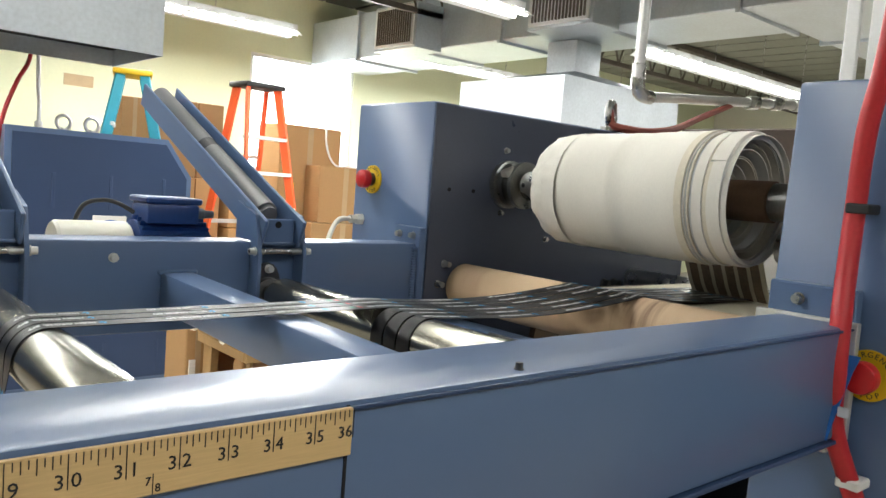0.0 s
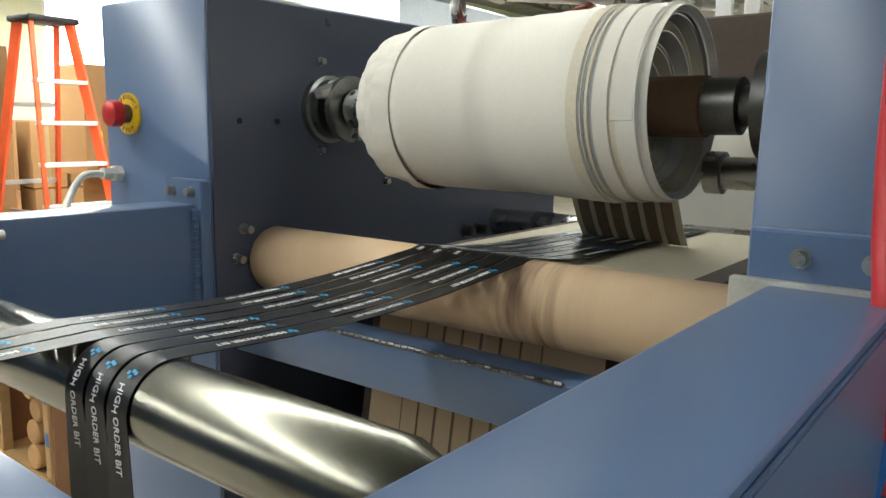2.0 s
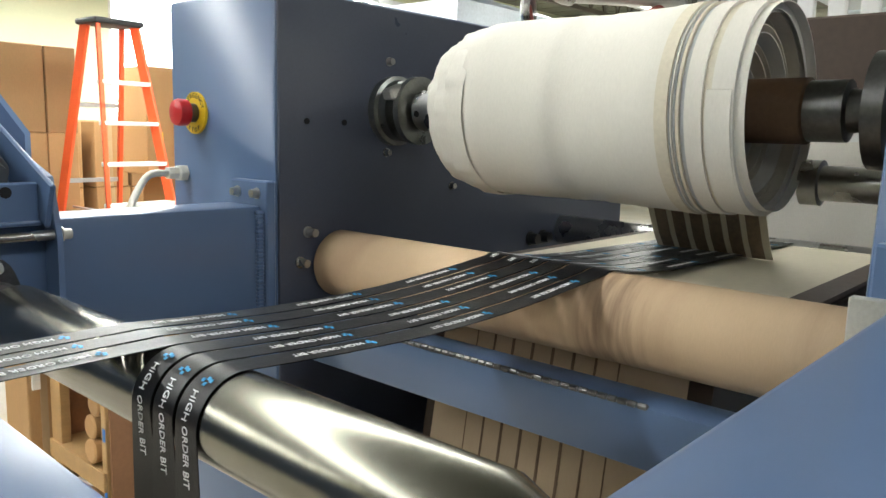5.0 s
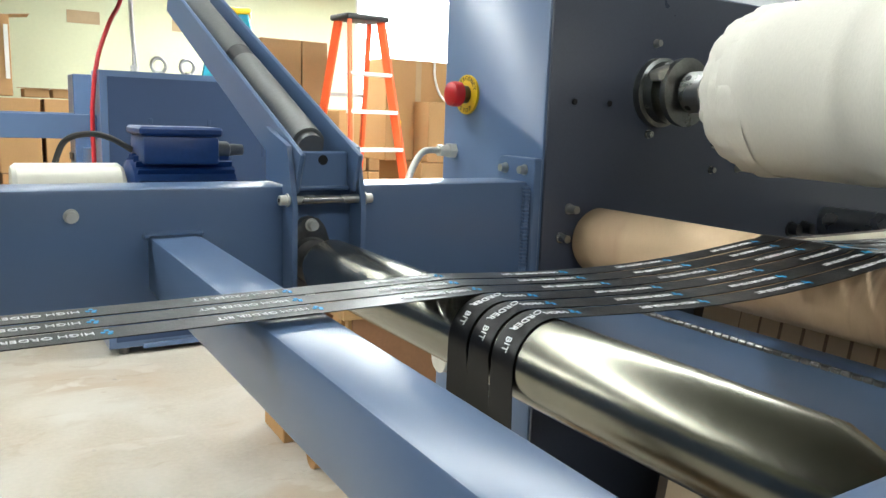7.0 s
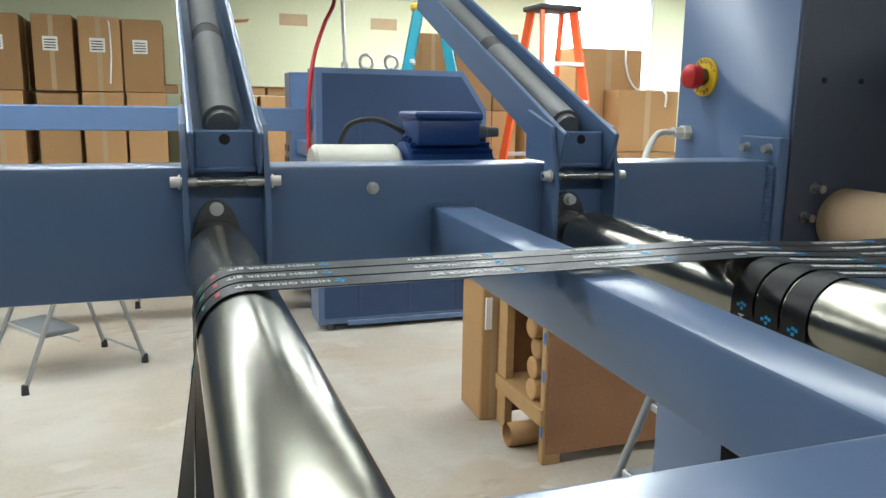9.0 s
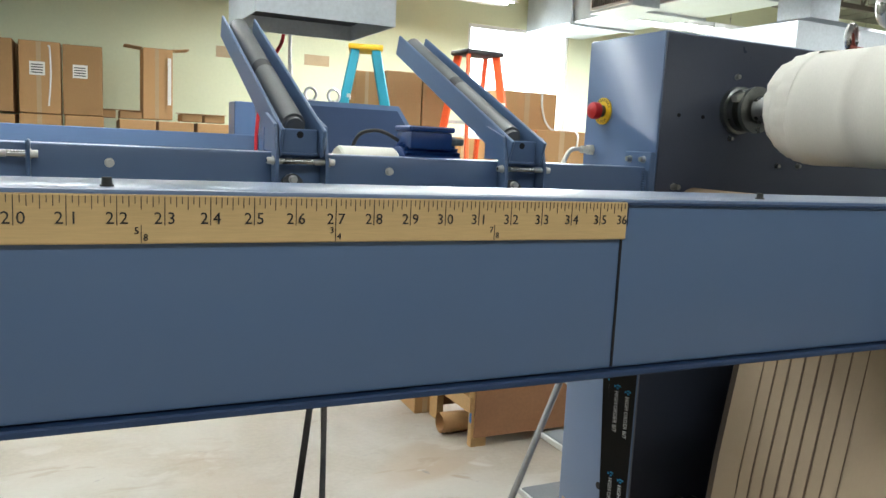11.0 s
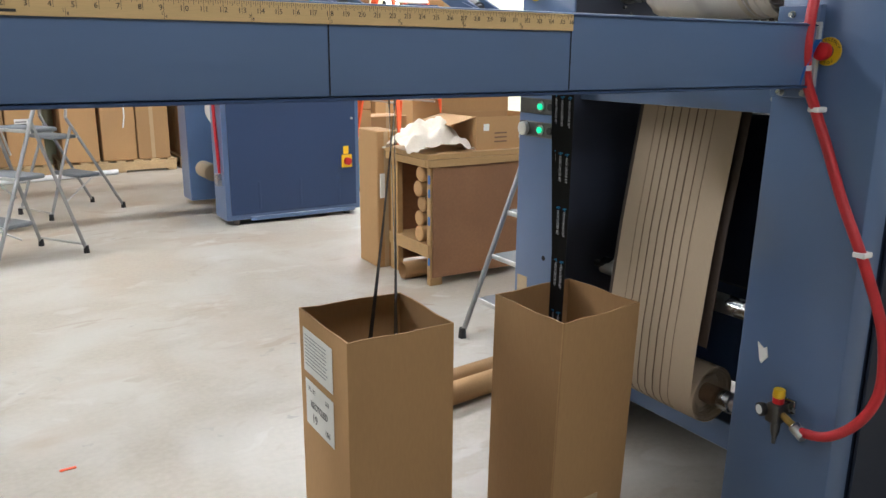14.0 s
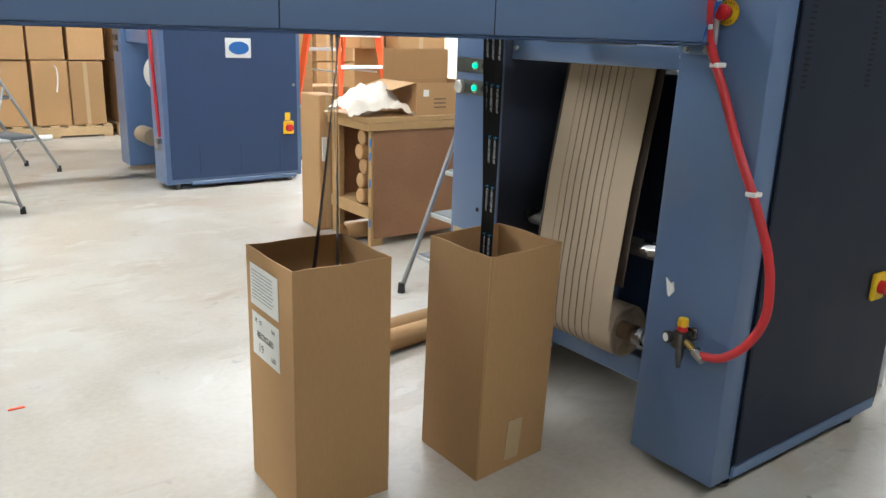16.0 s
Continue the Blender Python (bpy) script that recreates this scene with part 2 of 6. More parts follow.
YELLOW = mat("yellow_plastic", (0.75, 0.48, 0.01), 0.45, vary=0.05)
RED = mat("red_plastic", (0.50, 0.012, 0.016), 0.35, vary=0.06)
HOSE = mat("red_rubber_hose", (0.46, 0.018, 0.025), 0.42, vary=0.10, scale=18, fine=200, bump=0.1)
STRAPRED = mat("brown_red_strap", (0.22, 0.045, 0.03), 0.6, vary=0.2, scale=30)
BLUETIE = mat("bright_blue_ribbon", (0.02, 0.13, 0.42), 0.5, vary=0.1)
ALU = mat("brushed_aluminium", (0.58, 0.58, 0.57), 0.38, metal=0.8, vary=0.08, scale=12)
TUBEGREY = mat("grey_tube_steel", (0.30, 0.30, 0.30), 0.42, metal=0.5, vary=0.10, scale=12)
STEPWHITE = mat("bright_aluminium_step", (0.78, 0.78, 0.76), 0.5, metal=0.2, vary=0.06, scale=12)
GREYPL = mat("grey_plastic", (0.13, 0.14, 0.15), 0.6, vary=0.12)
GREYTUBE = mat("grey_roller_sleeve", (0.115, 0.118, 0.12), 0.4, vary=0.12, scale=10, fine=200)
MOTORB = mat("motor_blue", (0.012, 0.045, 0.17), 0.38, vary=0.12, scale=15, fine=150)
CREAMM = mat("cream_enamel", (0.70, 0.68, 0.58), 0.35, vary=0.05)
BRASS = mat("brass", (0.55, 0.38, 0.12), 0.35, metal=1.0, vary=0.1, scale=30)
BARE = mat("bare_primer", (0.47, 0.36, 0.22), 0.7, vary=0.1)
WRAP = mat("packing_paper", (0.76, 0.67, 0.55), 0.8, vary=0.08, scale=6)
GLOW = glow("lit_tube", (1.0, 0.98, 0.92), 9.0)
DAY = glow("daylight_pane", (0.96, 0.99, 1.0), 6.0)
GREENLED = glow("green_lamp", (0.02, 0.8, 0.35), 1.0)


# ---- mesh helpers ----
def thing(name, at, label, category, group="", kind=""):
    ob = new(name)
    ob.empty_display_size = 0.05
    ob.matrix_basis = Matrix.Translation(at)
    return tagged(ob, label, category, group, kind)


def world_of(ob):
    m = ob.matrix_basis.copy()
    while ob.parent:
        m = ob.parent.matrix_basis @ ob.matrix_parent_inverse @ m
        ob = ob.parent
    return m


def smooth(me, angle=35):
    me.shade_smooth()
    bm = bmesh.new()
    bm.from_mesh(me)
    for e in bm.edges:
        if len(e.link_faces) == 2 and e.calc_face_angle(0) > radians(angle):
            e.smooth = False
    bm.to_mesh(me)
    bm.free()


def part(name, bm, material, parent=None, label="", kind=""):
    """Link a bmesh in world coordinates as one mesh object under parent."""
    me = bpy.data.meshes.new(name)
    bmesh.ops.recalc_face_normals(bm, faces=bm.faces)
    bm.to_mesh(me)
    bm.free()
    smooth(me)
    me.materials.append(material)
    ob = new(name, me)
    if parent:
        ob.parent = parent
        ob.matrix_parent_inverse = world_of(parent).inverted()
    return tagged(ob, label=label, kind=kind)


def box(lo, hi, bevel=0.0, bm=None, m=None, segs=1):
    """A box from corner to corner, edges bevelled; added to bm if one is given."""
    one = bmesh.new()
    c, s = [(a + b) / 2 for a, b in zip(lo, hi)], [b - a for a, b in zip(lo, hi)]
    bmesh.ops.create_cube(one, size=1, matrix=Matrix.Translation(c) @ Matrix.Diagonal((*s, 1)))
    if bevel:
        bmesh.ops.bevel(one, geom=one.edges, offset=bevel, segments=segs, affect="EDGES", profile=0.5)
    return merge(one, bm, m)


def merge(one, bm, m=None):
    if m:
        bmesh.ops.transform(one, matrix=m, verts=one.verts)
    if bm is None:
        return one
    me = bpy.data.meshes.new("tmp")
    one.to_mesh(me)
    one.free()
    bm.from_mesh(me)
    bpy.data.meshes.remove(me)
    return bm


def rod(a, b, r, r2=None, segs=16, bm=None, caps=True):
    """A cylinder or cone from a to b."""
    a, b = Vector(a), Vector(b)
    one = bmesh.new()
    q = (b - a).to_track_quat("Z", "Y").to_matrix().to_4x4()
    bmesh.ops.create_cone(one, cap_ends=caps, segments=segs, radius1=r, radius2=r if r2 is None else r2, depth=(b - a).length,
                          matrix=Matrix.Translation((a + b) / 2) @ q)
    return merge(one, bm)


def lathe(profile, a, axis, segs=40, bm=None, wob=None, caps=True):
    """Turn (distance along the axis, radius) pairs about the axis through a."""
    a, axis = Vector(a), Vector(axis).normalized()
    q = axis.to_track_quat("Z", "Y")
    one = bmesh.new()
    rings = []
    for k, (d, r) in enumerate(profile):
        ring = []
        for i in range(segs):
            t = 2 * math.pi * i / segs
            rr = r + (wob(d, t) if wob else 0)
            ring.append(one.verts.new(a + q @ Vector((rr * math.cos(t), rr * math.sin(t), d))))
        rings.append(ring)
    for p, n in zip(rings, rings[1:]):
        for i in range(segs):
            one.faces.new((p[i], p[(i + 1) % segs], n[(i + 1) % segs], n[i]))
    if caps:
        one.faces.new(rings[0])
        one.faces.new(rings[-1])
    return merge(one, bm)


def spline(points, steps=10):
    """A smooth curve through points."""
    p = [Vector(v) for v in points]
    p = [2 * p[0] - p[1]] + p + [2 * p[-1] - p[-2]]
    out = []
    for i in range(1, len(p) - 2):
        for k in range(steps):
            t = k / steps
            out.append(0.5 * (2 * p[i] + (p[i + 1] - p[i - 1]) * t + (2 * p[i - 1] - 5 * p[i] + 4 * p[i + 1] - p[i + 2]) * t * t
                              + (3 * p[i] - p[i - 1] - 3 * p[i + 1] + p[i + 2]) * t ** 3))
    return out + [p[-2]]


def tube(points, r, segs=10, steps=10, bm=None):
    """A round tube along a smooth curve."""
    pts = spline(points, steps) if steps else [Vector(v) for v in points]
    one = bmesh.new()
    rings, up = [], Vector((0.13, 0.31, 0.94))
    for i, p in enumerate(pts):
        d = (pts[min(i + 1, len(pts) - 1)] - pts[max(i - 1, 0)]).normalized()
        u = (up - d * up.dot(d)).normalized()
        up, v = u, d.cross(u)
        rings.append([one.verts.new(p + r * (math.cos(t) * u + math.sin(t) * v)) for t in [2 * math.pi * k / segs for k in range(segs)]])
    for a, b in zip(rings, rings[1:]):
        for i in range(segs):
            one.faces.new((a[i], a[(i + 1) % segs], b[(i + 1) % segs], b[i]))
    one.faces.new(rings[0])
    one.faces.new(rings[-1])
    return merge(one, bm)


def band(points, width_a, width_b, thick, bm=None):
    """A thin strip through (x, z) points, from y=width_a to y=width_b (numbers, or a pair for each end)."""
    one = bmesh.new()
    n = len(points)
    rows = []
    for i, (x, z) in enumerate(points):
        f = i / (n - 1)
        ya = width_a if not isinstance(width_a, tuple) else width_a[0] + (width_a[1] - width_a[0]) * f
        yb = width_b if not isinstance(width_b, tuple) else width_b[0] + (width_b[1] - width_b[0]) * f
        j, k = max(i - 1, 0), min(i + 1, n - 1)
        d = Vector((points[k][0] - points[j][0], points[k][1] - points[j][1])).normalized()
        nx, nz = -d[1] * thick, d[0] * thick
        rows.append([one.verts.new(v) for v in ((x, ya, z), (x, yb, z), (x + nx, yb, z + nz), (x + nx, ya, z + nz))])
    for a, b in zip(rows, rows[1:]):
        for i in range(4):
            one.faces.new((a[i], a[(i + 1) % 4], b[(i + 1) % 4], b[i]))
    one.faces.new(rows[0])
    one.faces.new(rows[-1])
    return merge(one, bm)


LETTERS = {}


def lettering(text, size, depth=0.0004):
    """A mesh of a word in the built-in font, centred, lying in the xy plane."""
    key = (text, size)
    if key not in LETTERS:
        cu = bpy.data.curves.new("word", "FONT")
        cu.body, cu.size, cu.align_x, cu.align_y, cu.extrude, cu.resolution_u = text, size, "CENTER", "CENTER", depth / 2, 2
        ob = new("word", cu)
        bpy.context.view_layer.update()
        LETTERS[key] = bpy.data.meshes.new_from_object(ob.evaluated_get(bpy.context.evaluated_depsgraph_get()))
        bpy.data.objects.remove(ob)
    return LETTERS[key]


def word(text, size, m, material, parent, name="lettering", label="", stretch=1.0):
    me = lettering(text, size).copy()
    me.transform(m @ Matrix.Diagonal((stretch, 1, 1, 1)))
    me.materials.clear()
    me.materials.append(material)
    ob = new(name, me)
    ob.parent, ob.matrix_parent_inverse = parent, world_of(parent).inverted()
    return tagged(ob, label=label)


def bolt(at, normal, r, parent, material=None, name="bolt", washer=True, long=0.7):
    """A socket-head bolt with its washer."""
    a, d = Vector(at), Vector(normal).normalized()
    bm = rod(a, a + d * r * 0.3, r * 1.3, segs=14) if washer else bmesh.new()
    rod(a + d * r * 0.3, a + d * r * (0.3 + long * 2), r, r * 0.95, segs=12, bm=bm)
    rod(a + d * r * (0.3 + long * 2), a + d * r * (0.32 + long * 2), r * 0.55, segs=6, bm=bm)
    ob = part(name, bm, material or ZINC, parent)
    top = a + d * r * (0.325 + long * 2)
    if parent and not parent.parent:
        part("socket", rod(top, top + d * 0.0004, r * 0.5, segs=6), BLACKGAP, ob)
    return ob


# ---- structure ----
def room():
    fl = part("floor", box((-9, -6, -0.12), (16, 9.2, 0)), CONCRETE)
    tagged(fl, "worn pale sealed concrete floor with patches", "floor", kind="structure")
    # back wall with the window opening
    wx0, wx1, wz0, wz1 = 4.47, 6.11, 1.55, 3.10
    bm = box((-9, 9.2, 0), (wx0, 9.4, 4.0))
    box((wx1, 9.2, 0), (16, 9.4, 4.0), bm=bm)
    box((wx0, 9.2, 0), (wx1, 9.4, wz0), bm=bm)
    box((wx0, 9.2, wz1), (wx1, 9.4, 4.0), bm=bm)
    tagged(part("wall_back", bm, WALLP), "pale green painted block wall", "wall", kind="structure")
    tagged(part("wall_left", box((-9.2, -6, 0), (-9, 9.4, 4)), WALLP), "pale green painted wall", "wall", kind="structure")
    tagged(part("wall_right", box((16, -6, 0), (16.2, 9.4, 4)), PLAINW), "plain wall", "wall", kind="structure")
    tagged(part("wall_front", box((-9.2, -6.2, 0), (16.2, -6, 4)), PLAINW), "plain wall", "wall", kind="structure")
    bm = box((-9.2, -6.2, 4.0), (16.2, 9.4, 4.1))
    for k in range(50):
        box((-9 + k * 0.5, -6, 3.96), (-9.45 + k * 0.5, 9.2, 4.0), bm=bm)
    tagged(part("ceiling", bm, CEIL), "ribbed steel roof deck", "ceiling", kind="structure")
    win = thing("window_1", (5.29, 9.3, wz0), "bright daylit window in a pale wall", "window", kind="structure")
    bm = bmesh.new()
    for lo, hi in (((wx0, 9.22, wz0), (wx0 + 0.05, 9.3, wz1)), ((wx1 - 0.05, 9.22, wz0), (wx1, 9.3, wz1)),
                   ((wx0 + 0.05, 9.22, wz0), (wx1 - 0.05, 9.3, wz0 + 0.05)), ((wx0 + 0.05, 9.22, wz1 - 0.05), (wx1 - 0.05, 9.3, wz1))):
        box(lo, hi, 0.004, bm)
    part("window_frame", bm, FIXT, win)
    part("pane", box((wx0 + 0.05, 9.25, wz0 + 0.05), (wx1 - 0.05, 9.26, wz1 - 0.05)), DAY, win, "pane glowing with daylight")
    # open-web joists under the roof
    for y in (6.4, 3.4, 0.4, -2.6):
        bm = box((-9, y - 0.04, 3.86), (16, y + 0.04, 3.94))
        box((-9, y - 0.03, 3.36), (16, y + 0.03, 3.42), bm=bm)
        for k in range(62):
            x = -9 + k * 0.4
            rod((x, y, 3.39), (x + 0.2, y, 3.9), 0.014, segs=6, bm=bm)
            rod((x + 0.2, y, 3.9), (x + 0.4, y, 3.39), 0.014, segs=6, bm=bm)
        tagged(part("trim", bm, TRUSS), "dark open-web steel roof joist", "joist", kind="structure")


def light_row(y, xa, xb):
    n = max(1, round((xb - xa) / 1.22))
    for k in range(n):
        x0 = xa + (xb - xa) * k / n
        x1 = xa + (xb - xa) * (k + 1) / n - 0.01
        th = thing("fluorescent_light", ((x0 + x1) / 2, y, LAMP_Z), "white fluorescent fixture with a slotted reflector, lit", "light", "ceiling lights")
        bm = bmesh.new()
        for s in (-1, 1):
            vs = [bm.verts.new(v) for v in ((x0, y + s * 0.03, LAMP_Z + 0.09), (x1, y + s * 0.03, LAMP_Z + 0.09), (x1, y + s * 0.16, LAMP_Z + 0.015), (x0, y + s * 0.16, LAMP_Z + 0.015))]
            bm.faces.new(vs)
        bmesh.ops.solidify(bm, geom=bm.faces[:], thickness=0.004)
        part("reflector", bm, FIXT, th)
        part("housing", box((x0, y - 0.04, LAMP_Z + 0.09), (x1, y + 0.04, LAMP_Z + 0.15), 0.004), FIXT, th)
        for s in (-1, 1):
            part("tube", rod((x0 + 0.02, y + s * 0.07, LAMP_Z + 0.04), (x1 - 0.02, y + s * 0.07, LAMP_Z + 0.04), 0.019, segs=10), GLOW, th, "lit fluorescent tube")
        # slots in the top of the reflector: glowing boxes imitate tube light shining through
        for i in range(5):
            a = x0 + (x1 - x0) * (i + 0.2) / 5
            part("slot", box((a, y - 0.118, LAMP_Z + 0.046), (a + 0.11, y - 0.085, LAMP_Z + 0.062)), GLOW, th)
        part("hanger", rod((x0 + 0.3, y, LAMP_Z + 0.15), (x0 + 0.3, y, 3.97), 0.004, segs=6), STEEL, th)


def ducts():
    d = thing("air_duct", (5.6, 5.5, 3.05), "galvanised rectangular air duct under the roof", "duct")
    part("trunk", box((5.35, 0.8, 3.05), (6.3, 9.15, 3.62), 0.01), GALV, d)
    for k in range(6):
        part("flange", box((5.32, 1.5 + k * 1.3, 3.02), (6.33, 1.54 + k * 1.3, 3.65)), GALV, d)
    for y0 in (3.95, 6.37):
        part("plenum", box((4.98, y0, 3.0), (5.36, y0 + 0.76, 3.5), 0.006), GALV, d)
        gr = part("grille", box((4.955, y0 + 0.03, 3.03), (4.979, y0 + 0.73, 3.47), 0.004), FIXT, d, "pale louvred grille")
        for i in range(16):
            part("louvre", box((4.94, y0 + 0.06 + i * 0.04, 3.06), (4.954, y0 + 0.075 + i * 0.04, 3.44)), TRUSS, gr)
    d = thing("branch_duct", (9, 3, 3.2), "galvanised branch duct along the roof", "duct")
    part("trunk", box((6.34, 2.2, 3.1), (14, 2.9, 3.6), 0.01), GALV, d)
    for k in range(6):
        part("flange", box((7 + k * 1.2, 2.17, 3.07), (7.04 + k * 1.2, 2.93, 3.63)), GALV, d)


def hood(x0, x1, y0, y1, z, label, skirt=0.165, rise=0.46, top=3.96):
    th = thing("extraction_hood", ((x0 + x1) / 2, (y0 + y1) / 2, z), label, "hood", "extraction hoods")
    cx, cy = (x0 + x1) / 2, (y0 + y1) / 2
    bm = bmesh.new()
    lo = [bm.verts.new((x, y, z + skirt - 0.005)) for x, y in ((x0, y0), (x1, y0), (x1, y1), (x0, y1))]
    hi = [bm.verts.new((cx + sx * 0.2, cy + sy * 0.2, z + skirt + rise)) for sx, sy in ((-1, -1), (1, -1), (1, 1), (-1, 1))]
    for i in range(4):
        bm.faces.new((lo[i], lo[(i + 1) % 4], hi[(i + 1) % 4], hi[i]))
    bmesh.ops.solidify(bm, geom=bm.faces[:], thickness=0.006)
    part("canopy", bm, GALV, th)
    for lo_, hi_ in (((x0, y0, z), (x1, y0 + 0.01, z + skirt)), ((x0, y1 - 0.01, z), (x1, y1, z + skirt)),
                     ((x0, y0 + 0.01, z), (x0 + 0.01, y1 - 0.01, z + skirt)), ((x1 - 0.01, y0 + 0.01, z), (x1, y1 - 0.01, z + skirt))):
        part("skirt_panel", box(lo_, hi_), GALV, th)
    part("flue", box((cx - 0.19, cy - 0.19, z + skirt + rise - 0.02), (cx + 0.19, cy + 0.19, top), 0.006), GALV, th)
    # near-black sheet closing the hood, standing in for the shade inside
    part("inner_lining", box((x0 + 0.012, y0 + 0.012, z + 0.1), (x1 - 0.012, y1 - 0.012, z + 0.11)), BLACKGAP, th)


# ---- the press ----
FX = 0.745            # front faces of both cabinets
NY0, NY1 = -0.145, 0.112
FY0, FY1 = 0.842, 1.108
ZB0, ZB1 = 1.253, 1.387  # beams
BY1 = 0.092
FB0, FB1 = 0.846, 0.921
XEND = 1.70
RZ, RR = 1.308, 0.033   # guide rollers
R1X, R2X = -0.043, 0.392
AX, AZ = 0.962, 1.529  # paper roll axis
TX, TZ, TR = 0.848, 1.307, 0.048


def emergency_stop(at, parent, size=1.0):
    """A red mushroom button on a yellow disc, facing -x."""
    x, y, z = at
    e = part("emergency_stop", rod((x, y, z), (x - 0.004, y, z), 0.031 * size, segs=32), YELLOW, parent, "yellow emergency stop disc with a red button")
    part("collar", lathe([(0, 0.014), (0.016, 0.014), (0.018, 0.012)], (x - 0.004, y, z), (-1, 0, 0), 24), DARKSTEEL, e)
    part("button", lathe([(0.016, 0.011), (0.018, 0.0195), (0.03, 0.020), (0.034, 0.0185), (0.037, 0.012)], (x, y, z), (-1, 0, 0), 28), RED, e)
    for txt, up in (("EMERGENCY", 1), ("STOP", -1)):
        n = len(txt)
        for i, ch in enumerate(txt):
            a = (i - (n - 1) / 2) * (0.30 if up > 0 else 0.36)
            # letters round the rim; seen from -x, right is -y
            if up > 0:
                py, pz, rot = -math.sin(a) * 0.0252, math.cos(a) * 0.0252, -a
            else:
                py, pz, rot = -math.sin(a) * 0.0252, -math.cos(a) * 0.0252, a
            m = Matrix.Translation((x - 0.0045, y + py, z + pz)) @ Matrix(((0, 0, -1, 0), (-1, 0, 0, 0), (0, 1, 0, 0), (0, 0, 0, 1))) @ pose(0, 0, 0, 0, 0, math.degrees(rot))
            word(ch, 0.0095, m, INK, e, "letter")


def flange_bearing(x, y, z, parent, s=1):
    """A two-bolt flange bearing on an upright face at y, facing -y (s=1) or +y (s=-1)."""
    bm = bmesh.new()
    ring = []
    for k in range(36):
        t = 2 * math.pi * k / 36
        r = 0.030 + 0.022 * abs(math.sin(t)) ** 6
        ring.append((x + r * math.cos(t), z + r * math.sin(t)))
    a = [bm.verts.new((u, y, w)) for u, w in ring]
    b = [bm.verts.new((u, y - s * 0.012, w)) for u, w in ring]
    for i in range(36):
        bm.faces.new((a[i], a[(i + 1) % 36], b[(i + 1) % 36], b[i]))
    bm.faces.new(a)
    bm.faces.new(b)
    lathe([(0.01, 0.028), (0.022, 0.026), (0.024, 0.016), (0.03, 0.015)], (x, y, z), (0, -s, 0), 28, bm)
    br = part("flange_bearing", bm, DARKSTEEL, parent, "dark cast two-bolt flange bearing")
    for d in (-1, 1):
        bolt((x, y - s * 0.012, z + d * 0.042), (0, -s, 0), 0.006, br)


